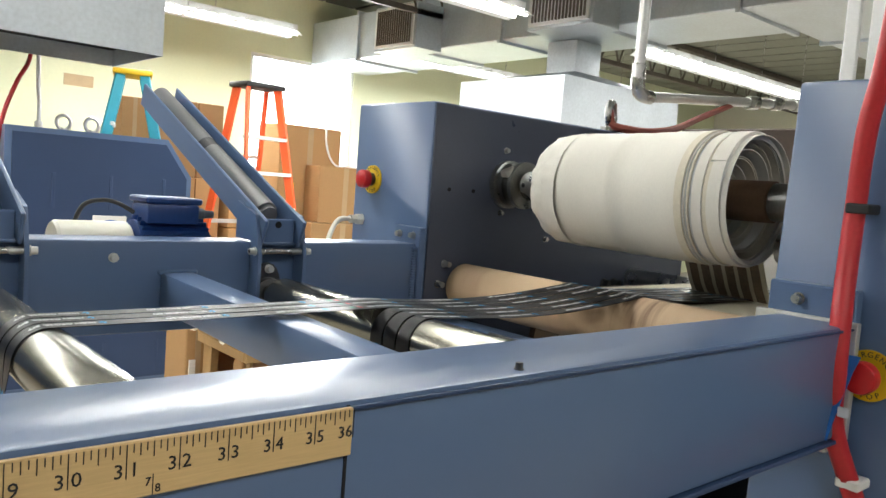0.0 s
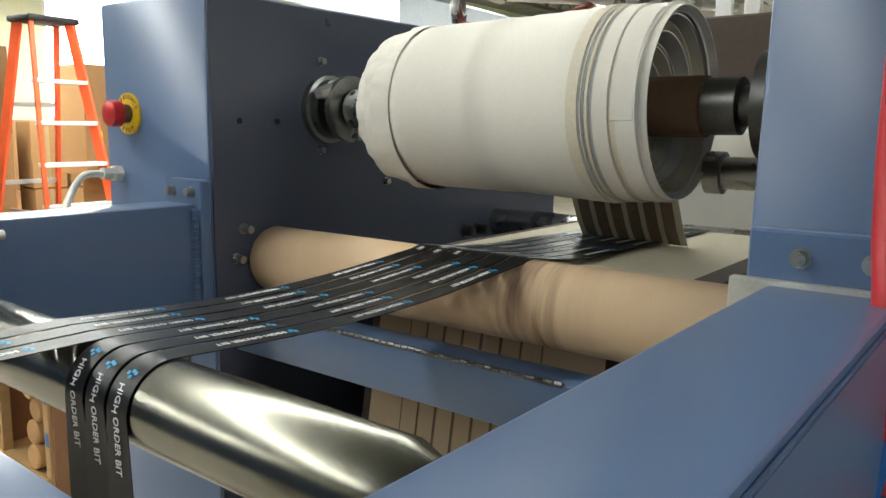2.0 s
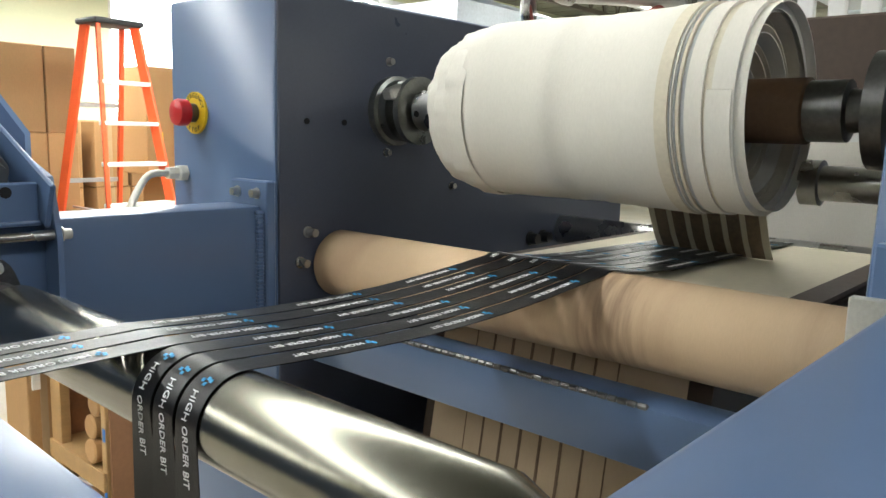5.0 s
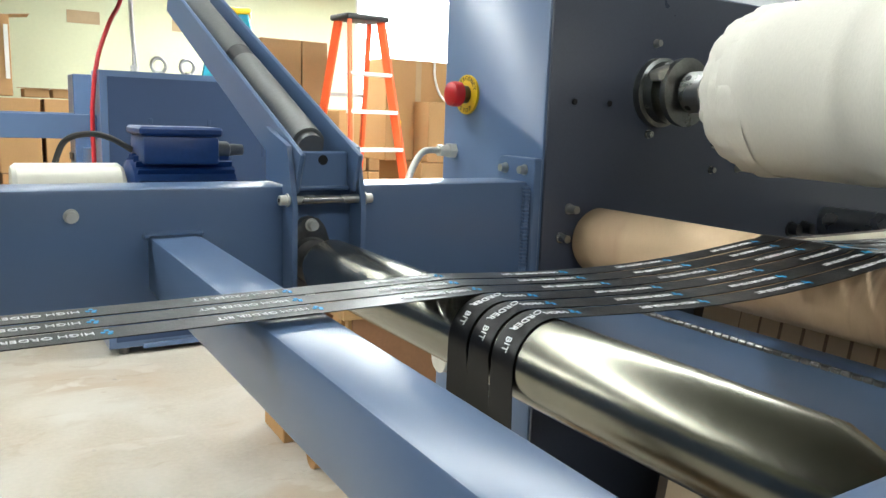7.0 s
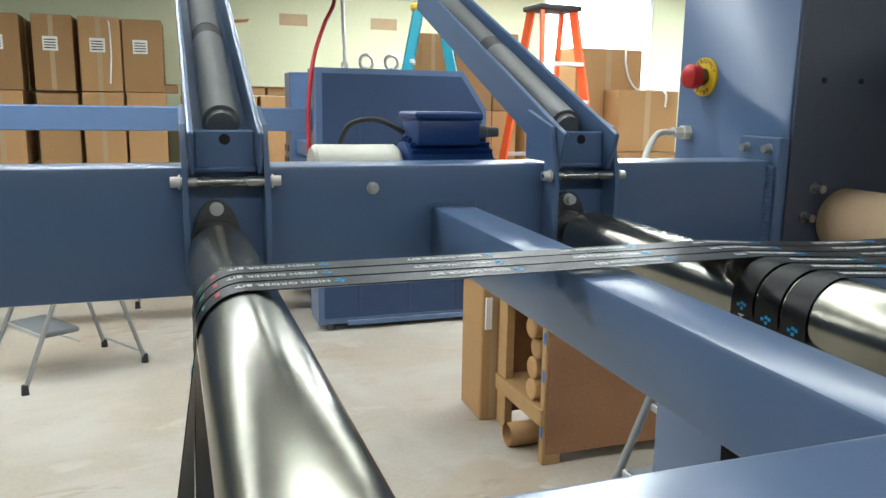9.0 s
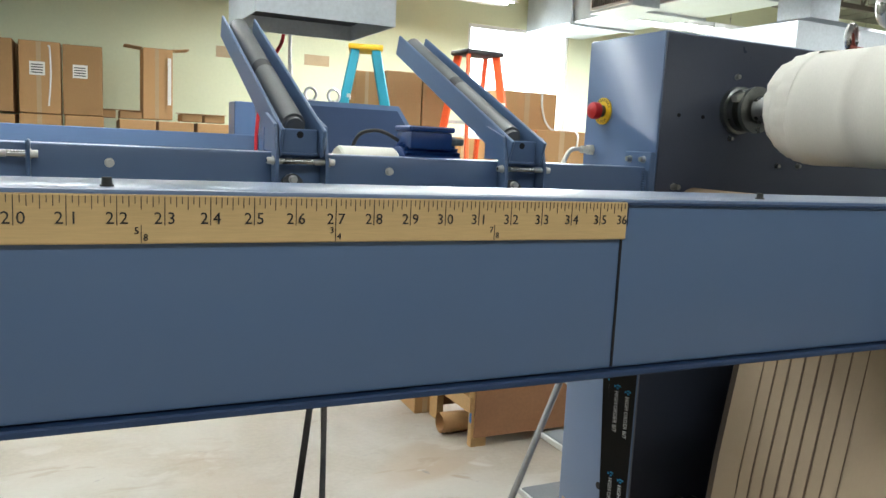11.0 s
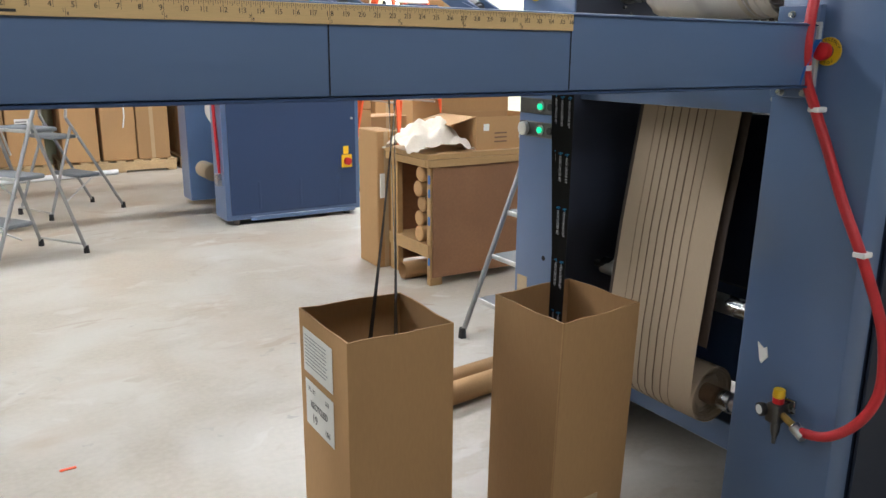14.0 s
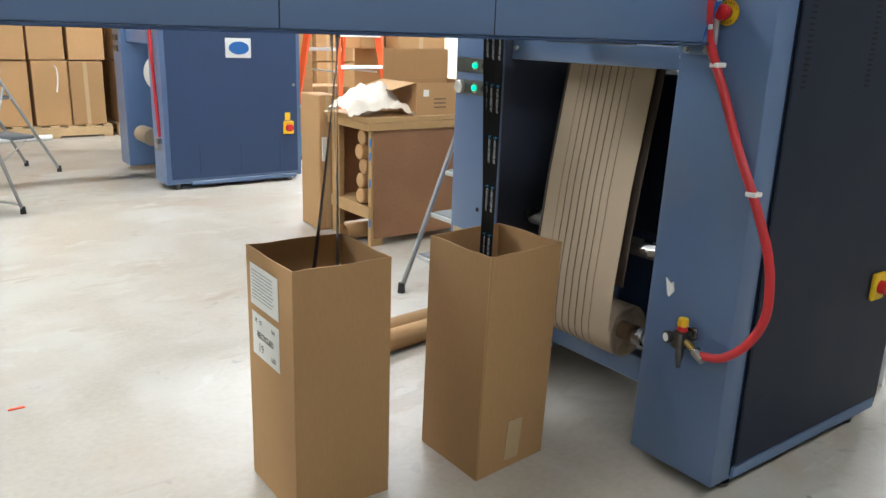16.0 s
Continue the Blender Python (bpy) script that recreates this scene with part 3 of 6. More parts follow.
def press():
    p = thing("heat_transfer_press", (1.2, 0.5, 0), "blue painted steel heat-transfer press with long side beams", "machine")
    # near cabinet: blue front frame, charcoal side panel with louvre slots
    bm = box((FX, NY0, 0.045), (FX + 0.09, NY1, 1.683), 0.006, segs=2)
    for v in bm.verts:  # the leg widens a little toward the floor
        if v.co.y > 0:
            v.co.y += 0.036 * max(0, 1 - v.co.z / 1.25)
    nc = part("near_cabinet", bm, BLUE, p)
    part("cabinet_body", box((FX + 0.09, NY0 + 0.004, 0.05), (XEND, NY1 - 0.003, 1.678), 0.004), DARKP, nc, "charcoal side panel")
    part("side_panel", box((FX + 0.10, NY0 - 0.006, 0.085), (XEND - 0.02, NY0 + 0.003, 1.66), 0.004), DARKP, nc, "charcoal side panel with ventilation slots")
    part("skirt", box((FX + 0.10, NY0 - 0.002, 0.04), (XEND - 0.02, NY0 + 0.03, 0.08), 0.004), BLUE, nc)
    for x0 in (0.885, 1.21):
        for k in range(30):
            part("slot", box((x0, NY0 - 0.0075, 1.15 + k * 0.014), (x0 + 0.022, NY0 - 0.0055, 1.155 + k * 0.014)), BLACKGAP, nc)
    for x in (FX + 0.12, XEND - 0.12):
        for y in (NY0 + 0.05, NY1 - 0.05):
            part("levelling_foot", lathe([(0, 0.03), (0.012, 0.03), (0.016, 0.012), (0.048, 0.012)], (x, y, 0), (0, 0, 1), 16), DARKSTEEL, nc)
    sw = part("main_switch", box((1.475, NY0 - 0.022, 0.475), (1.545, NY0 - 0.006, 0.565), 0.004), YELLOW, nc, "yellow main switch plate with a red knob")
    part("knob", lathe([(0, 0.022), (0.02, 0.021), (0.024, 0.016)], (1.51, NY0 - 0.022, 0.52), (0, -1, 0), 20), RED, sw)
    # far cabinet
    fc = part("far_cabinet", box((FX, FY0, 0.045), (XEND, FY1, 1.684), 0.006, segs=2), BLUE, p)
    part("inner_panel", box((FX + 0.004, FY0 - 0.004, 0.3), (XEND - 0.01, FY0 + 0.001, 1.680), 0.001), BLUESHADE, fc, "satin blue inner side plate, coloured darker for its shade")
    for x in (FX + 0.12, XEND - 0.12):
        part("levelling_foot", lathe([(0, 0.03), (0.012, 0.03), (0.016, 0.012), (0.048, 0.012)], (x, FY0 + 0.1, 0), (0, 0, 1), 16), DARKSTEEL, fc)
    for x in (0.795, 0.863):
        part("hole", rod((x, FY0 - 0.004, 1.509), (x, FY0 - 0.006, 1.509), 0.0042, segs=14), BLACKGAP, fc)
    for x, z in ((0.952, 1.602), (0.948, 1.466), (1.105, 1.452), (1.102, 1.410), (1.17, 1.412)):
        bolt((x, FY0 - 0.004, z), (0, -1, 0), 0.0052, fc, STEEL)
    for x, z in ((1.34, 1.30), (1.38, 1.30)):
        bolt((x, FY0 - 0.004, z), (0, -1, 0), 0.011, fc, DARKSTEEL)
    for x, z in ((0.797, 1.355), (0.783, 1.313)):
        bolt((x, FY0 - 0.004, z), (0, -1, 0), 0.0062, fc, STEEL, long=1.3)
    emergency_stop((FX, 1.036, 1.518), fc)
    part("paint_chip", box((FX - 0.0015, 1.035, 0.47), (FX + 0.003, 1.09, 0.54), 0.001), BARE, fc, "bare patch of chipped paint")
    part("screw_hole", rod((FX - 0.001, 0.947, 0.63), (FX + 0.002, 0.947, 0.63), 0.009, segs=14), BLACKGAP, fc)
    # lamp plates on the far leg
    for z in (1.148, 1.07):
        pl = part("lamp_plate", box((FX - 0.006, 0.90, z - 0.026), (FX, 1.098, z + 0.026), 0.003), DARKSTEEL, fc, "dark control plate with a green lamp")
        part("bezel", rod((FX - 0.006, 0.982, z), (FX - 0.010, 0.982, z), 0.017, segs=20), STEEL, pl)
        part("lamp", lathe([(0, 0.010), (0.006, 0.010), (0.008, 0.007)], (FX - 0.010, 0.982, z), (-1, 0, 0), 18), GREENLED, pl, "lit green indicator lamp")
        part("knob", lathe([(0, 0.013), (0.008, 0.012)], (FX - 0.006, 0.93, z), (-1, 0, 0), 18), BLACK, pl)
    part("gauge", lathe([(0, 0.023), (0.014, 0.023), (0.016, 0.019)], (FX - 0.006, 1.066, 1.07), (-1, 0, 0), 24), ZINC, fc, "small round pressure gauge")
    # cable with its glands
    g = part("cable_gland", lathe([(0, 0.013), (0.012, 0.013), (0.014, 0.010), (0.03, 0.010)], (FX, 1.072, 1.427), (-1, 0, 0), 6), CREAMM, fc, "pale cable gland")
    part("cable", tube([(FX - 0.025, 1.072, 1.427), (FX - 0.06, 1.069, 1.425), (FX - 0.09, 1.052, 1.40), (FX - 0.13, 1.01, 1.36), (FX - 0.16, 0.99, 1.30)], 0.0055), CREAMM, g, "pale grey cable")
    # beams
    nb = part("near_beam", box((-2.6, 0, ZB0), (FX - 0.035, BY1, ZB1), 0.004, segs=2), BLUE, p, "long blue box beam with panel seams")
    for x in (0.0, -0.457, -0.914, -1.5):
        part("seam", box((x - 0.0022, -0.0008, ZB0 + 0.002), (x - 0.0002, 0.002, ZB1 - 0.003)), BLACKGAP, nb)
    part("lower_lip", box((-2.6, -0.004, ZB0 - 0.006), (FX - 0.035, BY1, ZB0 - 0.001), 0.001), NAVY, nb)
    part("top_lip", box((-2.6, -0.003, ZB1 - 0.006), (FX - 0.036, 0.0, ZB1 - 0.0035), 0.0005), NAVY, nb)
    part("end_cap", box((FX - 0.035, -0.006, ZB0 - 0.004), (FX - 0.024, BY1 + 0.028, ZB1 + 0.003), 0.001), ZINC, nb, "pale end plate of the beam")
    for x in (0.153, -0.36, -1.0):
        bolt((x, 0.012, ZB1), (0, 0, 1), 0.003, nb, DARKSTEEL)
    plate = part("mounting_plate", box((FX - 0.024, 0.002, ZB0 - 0.03), (FX - 0.006, NY1 - 0.002, 1.428), 0.002), BLUE, p, "blue bolted mounting plate")
    for y in (0.071, 0.022):
        bolt((FX - 0.024, y, 1.408), (-1, 0, 0), 0.0062, plate, STEEL)
    for x, y in ((FX - 0.024, 0.02), (FX - 0.024, 0.08)):
        bolt((x, y, ZB0 - 0.018), (-1, 0, 0), 0.007, plate, STEEL)
    fb = part("far_beam", box((-2.6, FB0, ZB0 - 0.004), (FX - 0.02, FB1, ZB1 + 0.008), 0.004, segs=2), BLUE, p, "long blue box beam")
    for x in (0.137, -0.33, -0.8):
        bolt((x, FB0, 1.368), (0, -1, 0), 0.0058, fb, ZINC)
    plate = part("mounting_plate", box((FX - 0.018, FY0 - 0.006, ZB0 - 0.03), (FX - 0.003, 0.921, 1.428), 0.002), BLUE, p, "blue bolted mounting plate")
    for y in (0.903, 0.858):
        bolt((FX - 0.018, y, 1.411), (-1, 0, 0), 0.006, plate, STEEL)
    bm = bmesh.new()
    for k in range(26):
        z = ZB0 + k * 0.0052
        box((FX - 0.030 + random.uniform(-.001, .001), FB0 - 0.005, z), (FX - 0.018, FB0 + 0.003, z + 0.006), 0.002, bm)
    part("weld_bead", bm, BLUE, fb, kind="stuff")
    # cross bar and tie bars
    bm = box((0.210, BY1, 1.284), (0.264, FB0, 1.3445), 0.004, segs=2)
    for v in bm.verts:  # it sits a little lower at the near beam
        v.co.z -= 0.018 * (FB0 - v.co.y) / (FB0 - BY1)
    cb = part("cross_bar", bm, BLUE, p, "blue square cross bar")
    part("weld_bead", box((0.204, FB0 - 0.006, 1.340), (0.270, FB0, 1.349), 0.003), BLUE, cb)
    tb = part("tie_bar", box((FX + 0.034, NY1, 1.178), (FX + 0.089, FY0 - 0.004, 1.242), 0.004, segs=2), BLUE, p, "blue tie bar with a ground weld along its top edge")
    bm = bmesh.new()
    for k in range(34):
        y = 0.30 + k * 0.011
        box((FX + 0.033, y, 1.238), (FX + 0.040, y + 0.012, 1.2445), 0.002, bm)
    part("weld_bead", bm, DARKSTEEL, tb, "burnished weld seam", "stuff")
    for y in (NY1 + 0.02, FY0 - 0.03):
        bolt((FX + 0.034, y, 1.215), (-1, 0, 0), 0.007, tb, STEEL)
    part("tie_bar", box((0.97, NY1, 0.13), (1.03, FY0 - 0.004, 0.22), 0.004), BLUE, p, "blue lower tie bar")
    part("rear_plate", box((1.45, NY1, 0.12), (1.47, FY0 - 0.004, 1.15), 0.002), NAVY, p, "dark rear plate inside the frame")
    part("oven", box((1.06, NY1 + 0.02, 0.62), (1.44, FY0 - 0.02, 1.15), 0.01), DARKP, p, "dark heating section")
    part("rear_bar", box((XEND - 0.08, NY1, 1.56), (XEND, FY0 - 0.004, 1.72), 0.004), PAPEREDGE, p, "dark brown rear cross bar")
    # bearings of the guide rollers
    for x in (R1X, R2X):
        flange_bearing(x, FB0 - 0.002, RZ, p)
        flange_bearing(x, BY1 + 0.002, RZ, p, -1)
    # shaft flanges and chucks of the paper roll
    fl = part("shaft_flange", lathe([(0, 0.052), (0.012, 0.052), (0.014, 0.046), (0.030, 0.046), (0.032, 0.038)], (AX, FY0 - 0.004, AZ), (0, -1, 0), 40), HUBSTEEL, p, "dark turned steel shaft flange")
    part("lever_plate", box((AX - 0.045, FY0 - 0.058, AZ + 0.030), (AX - 0.01, FY0 - 0.036, AZ + 0.046), 0.003, m=Matrix.Translation((AX, 0, AZ)) @ pose(0, 0, 0, 0, -20, 0) @ Matrix.Translation((-AX, 0, -AZ))), ZINC, fl)
    part("collar_disc", lathe([(0, 0.030), (0.018, 0.034), (0.020, 0.050), (0.030, 0.050), (0.032, 0.030)], (AX, FY0 - 0.034, AZ), (0, -1, 0), 40), HUBSTEEL, p)
    disc = part("clutch_disc", lathe([(0, 0.057), (0.018, 0.057), (0.020, 0.048)], (AX, 0.155, AZ), (0, 1, 0), 40), DARKSTEEL, p, "dark round clutch disc")
    part("bracket", box((AX - 0.02, 0.10, AZ - 0.02), (AX + 0.03, 0.154, AZ + 0.03), 0.004), CREAMM, disc)
    part("counter_shaft", lathe([(0, 0.026), (0.02, 0.026), (0.021, 0.020), (0.16, 0.020)], (1.06, 0.262, 1.452), (0, -1, 0), 28), STEEL, p, "round steel counter shaft with a collar")
    # eye bolt on the far cabinet, with the strap and pipe above
    eb = part("lifting_eye", lathe([(0, 0.024), (0.01, 0.024), (0.012, 0.012), (0.022, 0.012)], (1.335, 0.86, 1.684), (0, 0, 1), 20), STEEL, p, "steel lifting eye")
    ring = [(1.335 + 0.026 * math.cos(a), 0.86 + 0.010 * math.cos(a), 1.728 + 0.028 * math.sin(a)) for a in [2 * math.pi * k / 24 for k in range(25)]]
    part("ring", tube(ring, 0.009, 8, 0), STEEL, eb)
    # near front: emergency stop
    emergency_stop((FX - 0.002, -0.013, 1.327), nc)
    return p


def yardstick():
    th = thing("yardstick", (-0.457, -0.004, 1.37), "varnished wooden yardstick with black numbers fixed along the blue beam", "ruler")
    z0, z1 = 1.3555, 1.3835
    L = 36 * 0.0254
    part("blade", box((-L, -0.0045, z0), (0, -0.0005, z1), 0.0008), RULERWOOD, th)
    bm = bmesh.new()
    for k in range(36 * 8 + 1):
        x = -L + k * 0.0254 / 8
        h = 0.0095 if k % 8 == 0 else 0.0075 if k % 4 == 0 else 0.006 if k % 2 == 0 else 0.0042
        if k % 8 == 0:
            h = 0.0165
        box((x - 0.00022, -0.0049, z1 - 0.0008 - h), (x + 0.00022, -0.0044, z1 - 0.0008), bm=bm)
    part("graduation", bm, INK, th, kind="stuff")
    face = Matrix(((1, 0, 0, 0), (0, 0, -1, 0), (0, 1, 0, 0), (0, 0, 0, 1)))
    part("maker_mark", box((-L + 0.012, -0.0049, z0 + 0.004), (-L + 0.062, -0.0044, z0 + 0.0075)), INK, th)
    for k in range(1, 37):
        x = -L + k * 0.0254
        txt = str(k)
        if k == 36:
            word(txt, 0.0098, Matrix.Translation((x - 0.0055, -0.0049, z1 - 0.0135)) @ face, INK, th, "number")
        elif len(txt) == 2:
            for ch, dx in zip(txt, (-0.0036, 0.0036)):
                word(ch, 0.0098, Matrix.Translation((x + dx, -0.0049, z1 - 0.0135)) @ face, INK, th, "number")
        else:
            word(txt, 0.0098, Matrix.Translation((x - 0.0036, -0.0049, z1 - 0.0135)) @ face, INK, th, "number")
    for k, top, bot in ((4.5, "1", "8"), (9, "1", "4"), (13.5, "3", "8"), (18, "1", "2"), (22.5, "5", "8"), (27, "3", "4"), (31.5, "7", "8")):
        x = -L + k * 0.0254
        word(top, 0.0058, Matrix.Translation((x - 0.0024, -0.0049, z0 + 0.0075)) @ face, INK, th, "fraction")
        word(bot, 0.0058, Matrix.Translation((x + 0.0024, -0.0049, z0 + 0.0036)) @ face, INK, th, "fraction")
        part("fraction_line", box((x - 0.0002, -0.0049, z0 + 0.0005), (x + 0.0002, -0.0044, z0 + 0.011)), INK, th)


def tension_arm(xc, first=None):
    """A raised arm: two plates with a grey roller between them, hinged on a bracket at the far beam."""
    if first:
        return copy_thing(first, pose(xc, 0.85, 1.388))
    th = thing("tilted_roller_rack", (xc, 0.85, 1.388), "blue steel arm with a grey sleeve roller, raised from the beam", "roller rack", "raised roller racks")
    w = 0.036
    up = Vector((0, 0.919, 0.394))
    nrm = Vector((0, -0.394, 0.919))
    a0 = Vector((xc, 0.842, 1.420))
    for s in (-1, 1):
        # bracket plate, standing on the beam's inner face
        bm = bmesh.new()
        pts = [(FB0 - 0.034, 1.275), (FB0 - 0.034, 1.378), (FB0 - 0.016, 1.442), (0.90, 1.462), (0.90, 1.398), (FB0 - 0.002, 1.397), (FB0 - 0.002, 1.275)]
        va = [bm.verts.new((xc + s * (w + 0.004), y, z)) for y, z in pts]
        vb = [bm.verts.new((xc + s * (w + 0.010), y, z)) for y, z in pts]
        for i in range(len(pts)):
            j = (i + 1) % len(pts)
            bm.faces.new((va[i], va[j], vb[j], vb[i]))
        bm.faces.new(va)
        bm.faces.new(vb)
        part("bracket_plate", bm, BLUE, th)
        # arm rail
        m = Matrix.Translation(a0 + Vector((s * w, 0, 0))) @ Matrix(((1, 0, 0, 0), (0, up.y, nrm.y, 0), (0, up.z, nrm.z, 0), (0, 0, 0, 1)))
        part("rail", box((-0.003, -0.03, -0.022), (0.003, 0.625, 0.028), 0.002, m=m), BLUE, th)
    m = Matrix.Translation(a0) @ Matrix(((1, 0, 0, 0), (0, up.y, nrm.y, 0), (0, up.z, nrm.z, 0), (0, 0, 0, 1)))
    part("back_web", box((-w + 0.003, -0.02, -0.024), (w - 0.003, 0.625, -0.019), 0.001, m=m), BLUE, th)
    fp = part("front_plate", box((xc - w + 0.004, FB0 - 0.012, 1.392), (xc + w - 0.004, FB0 - 0.006, 1.436), 0.002), BLUE, th)
    h = Vector((xc, FB0 - 0.0125, 1.426))
    part("hole", rod(h, h + Vector((0, 0.002, 0)), 0.006, segs=14), BLACKGAP, fp)
    r0, r1, r2, r3 = [m @ Vector((0, d, 0.006)) for d in (0.045, 0.30, 0.335, 0.615)]
    rl = part("roller", rod(r0, r1, 0.021, segs=24), GREYTUBE, th, "grey sleeve roller")
    part("band", rod(r1, r2, 0.0205, segs=24), BLACK, rl)
    part("sleeve", rod(r2, r3, 0.021, segs=24), GREYTUBE, rl)
    part("end_cap", rod(m @ Vector((0, 0.034, 0.006)), r0, 0.0165, segs=20), GREYTUBE, rl)
    part("hinge_pin", rod((xc - w - 0.014, FB0 - 0.024, 1.381), (xc + w + 0.014, FB0 - 0.024, 1.381), 0.0055, segs=14), STEEL, th)
    for s in (-1, 1):
        bolt((xc + s * (w + 0.012), FB0 - 0.024, 1.381), (s, 0, 0), 0.006, th)
    return th


def spare_bracket():
    xc = -0.485
    th = thing("roller_bracket", (xc, 0.85, 1.388), "blue bracket with a steel pin on the far beam", "bracket")
    for s in (-1, 1):
        part("bracket_plate", box((xc + s * 0.044 - 0.003, FB0 - 0.026, 1.275), (xc + s * 0.044 + 0.003, FB0 - 0.002, 1.40), 0.002), BLUE, th)
        bolt((xc + s * 0.047, FB0 - 0.018, 1.378), (s, 0, 0), 0.006, th)
    part("hinge_pin", rod((xc - 0.05, FB0 - 0.018, 1.378), (xc + 0.05, FB0 - 0.018, 1.378), 0.0055, segs=14), STEEL, th)


def motor():
    th = thing("electric_motor", (0.28, 1.03, 1.30), "blue finned electric motor with a terminal box behind the beam", "motor")
    part("mount", box((0.06, FB1, 1.285), (0.36, 1.12, 1.297), 0.002), BLUE, th)
    body = part("body", lathe([(0, 0.04), (0.004, 0.052), (0.13, 0.052), (0.134, 0.04)], (0.222, 1.03, 1.362), (1, 0, 0), 40), MOTORB, th)
    for k in range(24):
        a = 2 * math.pi * k / 24
        m = Matrix.Translation((0.29, 1.03, 1.362)) @ pose(0, 0, 0, math.degrees(a), 0, 0)
        part("fin", box((-0.06, -0.001, 0.050), (0.06, 0.001, 0.060), m=m), MOTORB, body)
    tbx = part("terminal_box", box((0.236, 0.985, 1.410), (0.330, 1.065, 1.446), 0.005, segs=2), MOTORB, th, "blue terminal box")
    part("lid", box((0.232, 0.981, 1.446), (0.334, 1.069, 1.457), 0.003), MOTORB, tbx)
    part("gland", lathe([(0, 0.011), (0.02, 0.011), (0.022, 0.008), (0.04, 0.007)], (0.330, 1.02, 1.428), (1, 0, 0), 12), GREYPL, tbx)
    part("cable", tube([(0.236, 1.05, 1.425), (0.21, 1.06, 1.440), (0.185, 1.07, 1.444), (0.16, 1.09, 1.432), (0.145, 1.10, 1.39)], 0.004), BLACK, th)
    part("gear_cover", lathe([(0, 0.046), (0.005, 0.050), (0.118, 0.050), (0.123, 0.046)], (0.095, 1.03, 1.360), (1, 0, 0), 40), CREAMM, th, "cream round cover")


# rolls that turn
def paper_roll():
    th = thing("paper_roll", (AX, 0.48, AZ), "large off-white paper roll with frayed layered edges on brown core", "roll")
    rnd = random.Random(4)
    ph = [rnd.uniform(0, 6.28) for _ in range(8)]

    def wob(d, t):
        return 0.0012 * math.sin(t + ph[0] + d * 9) + 0.0008 * math.sin(2 * t + ph[1] + d * 15) + 0.0005 * math.sin(5 * t + ph[2] + 30 * d)

    def ragged(d, t):
        return wob(d, t) + 0.003 * math.sin(t + ph[3]) + 0.0016 * math.sin(3 * t + ph[4])
    y1 = 0.704
    # profile runs from the far end toward the near end
    prof = [(0, 0.030), (0.001, 0.046), (0.006, 0.074), (0.016, 0.090), (0.018, 0.093), (0.034, 0.104), (0.036, 0.107), (0.052, 0.1125), (0.054, 0.115), (0.080, 0.1185), (0.083, 0.1205), (0.11, 0.1215), (0.16, 0.1215),
            (0.205, 0.1215), (0.207, 0.1222), (0.222, 0.1222), (0.224, 0.1214), (0.26, 0.1214), (0.262, 0.1226), (0.30, 0.1226), (0.302, 0.1236), (0.342, 0.1236), (0.344, 0.1246), (0.366, 0.1245), (0.368, 0.117)]
    part("winding", lathe(prof, (AX, y1, AZ), (0, -1, 0), 96, wob=ragged), FELT, th, "smooth off-white paper winding")
    for k, (d0, d1, r, m) in enumerate(((0.362, 0.378, 0.1256, FELT2), (0.376, 0.3795, 0.1232, FELT3), (0.379, 0.3822, 0.1242, FELT), (0.382, 0.385, 0.1226, FELT3), (0.3848, 0.390, 0.1238, FELT2), (0.389, 0.396, 0.1212, FELT3),
                                        (0.394, 0.414, 0.1230, FELT), (0.412, 0.424, 0.1205, FELT2), (0.421, 0.446, 0.1216, FELT))):
        part("layer", lathe([(d0, r - 0.012), (d0 + 0.0008, r), (d1 - 0.0008, r + 0.0005), (d1, r - 0.012)], (AX, y1, AZ), (0, -1, 0), 96, wob=ragged, caps=False), m, th, "frayed outer layer")
    # torn lips stepping down to the far end
    for k, (d0, d1, r) in enumerate(((0.003, 0.012, 0.078), (0.010, 0.028, 0.096), (0.022, 0.044, 0.1085), (0.040, 0.064, 0.1152), (0.058, 0.092, 0.1190))):
        def torn(d, t, k=k, d0=d0, d1=d1):
            return (0.0065 * noise.noise((math.cos(t) * 3.5, math.sin(t) * 3.5, k * 3.1)) + 0.003 * noise.noise((math.cos(t) * 9, math.sin(t) * 9, k * 5.3))) * max(0, (d1 - d) / (d1 - d0)) + 0.0004
        part("torn_lip", lathe([(d0, r - 0.003), (d0 + 0.0006, r + 0.0008), ((d0 + d1) / 2, r + 0.0030), (d1, r + 0.0028)], (AX, y1, AZ), (0, -1, 0), 120, wob=torn, caps=False), FELT, th, "torn paper lip")
    # open spiral end: nested thin shells
    for k in range(9):
        r = 0.1180 - k * 0.0086
        d1 = 0.452 - 0.0085 * k + rnd.uniform(-0.007, 0.007)
        e0, e1 = rnd.uniform(0, 6.28), rnd.uniform(0.002, 0.0055)

        def shell(d, t, e0=e0, e1=e1):
            return wob(d, t) + e1 * math.sin(t + e0)
        bm = lathe([(0.365, r), (d1, r), (d1, r - 0.0013), (0.365, r - 0.0013)], (AX, y1, AZ), (0, -1, 0), 72, wob=shell, caps=False)
        part("shell", bm, FELT if k % 3 == 0 else FELT2, th, "loose paper wrap at the open end")
    part("flap", lathe([(0.416, 0.1220), (0.417, 0.1246), (0.443, 0.1242), (0.444, 0.1220)], (AX, y1, AZ), (0, -1, 0), 80,
                       wob=lambda d, t: 0.0 if 1.2 < t < 2.6 else -0.012, caps=False), FELT, th, "loose taped flap")
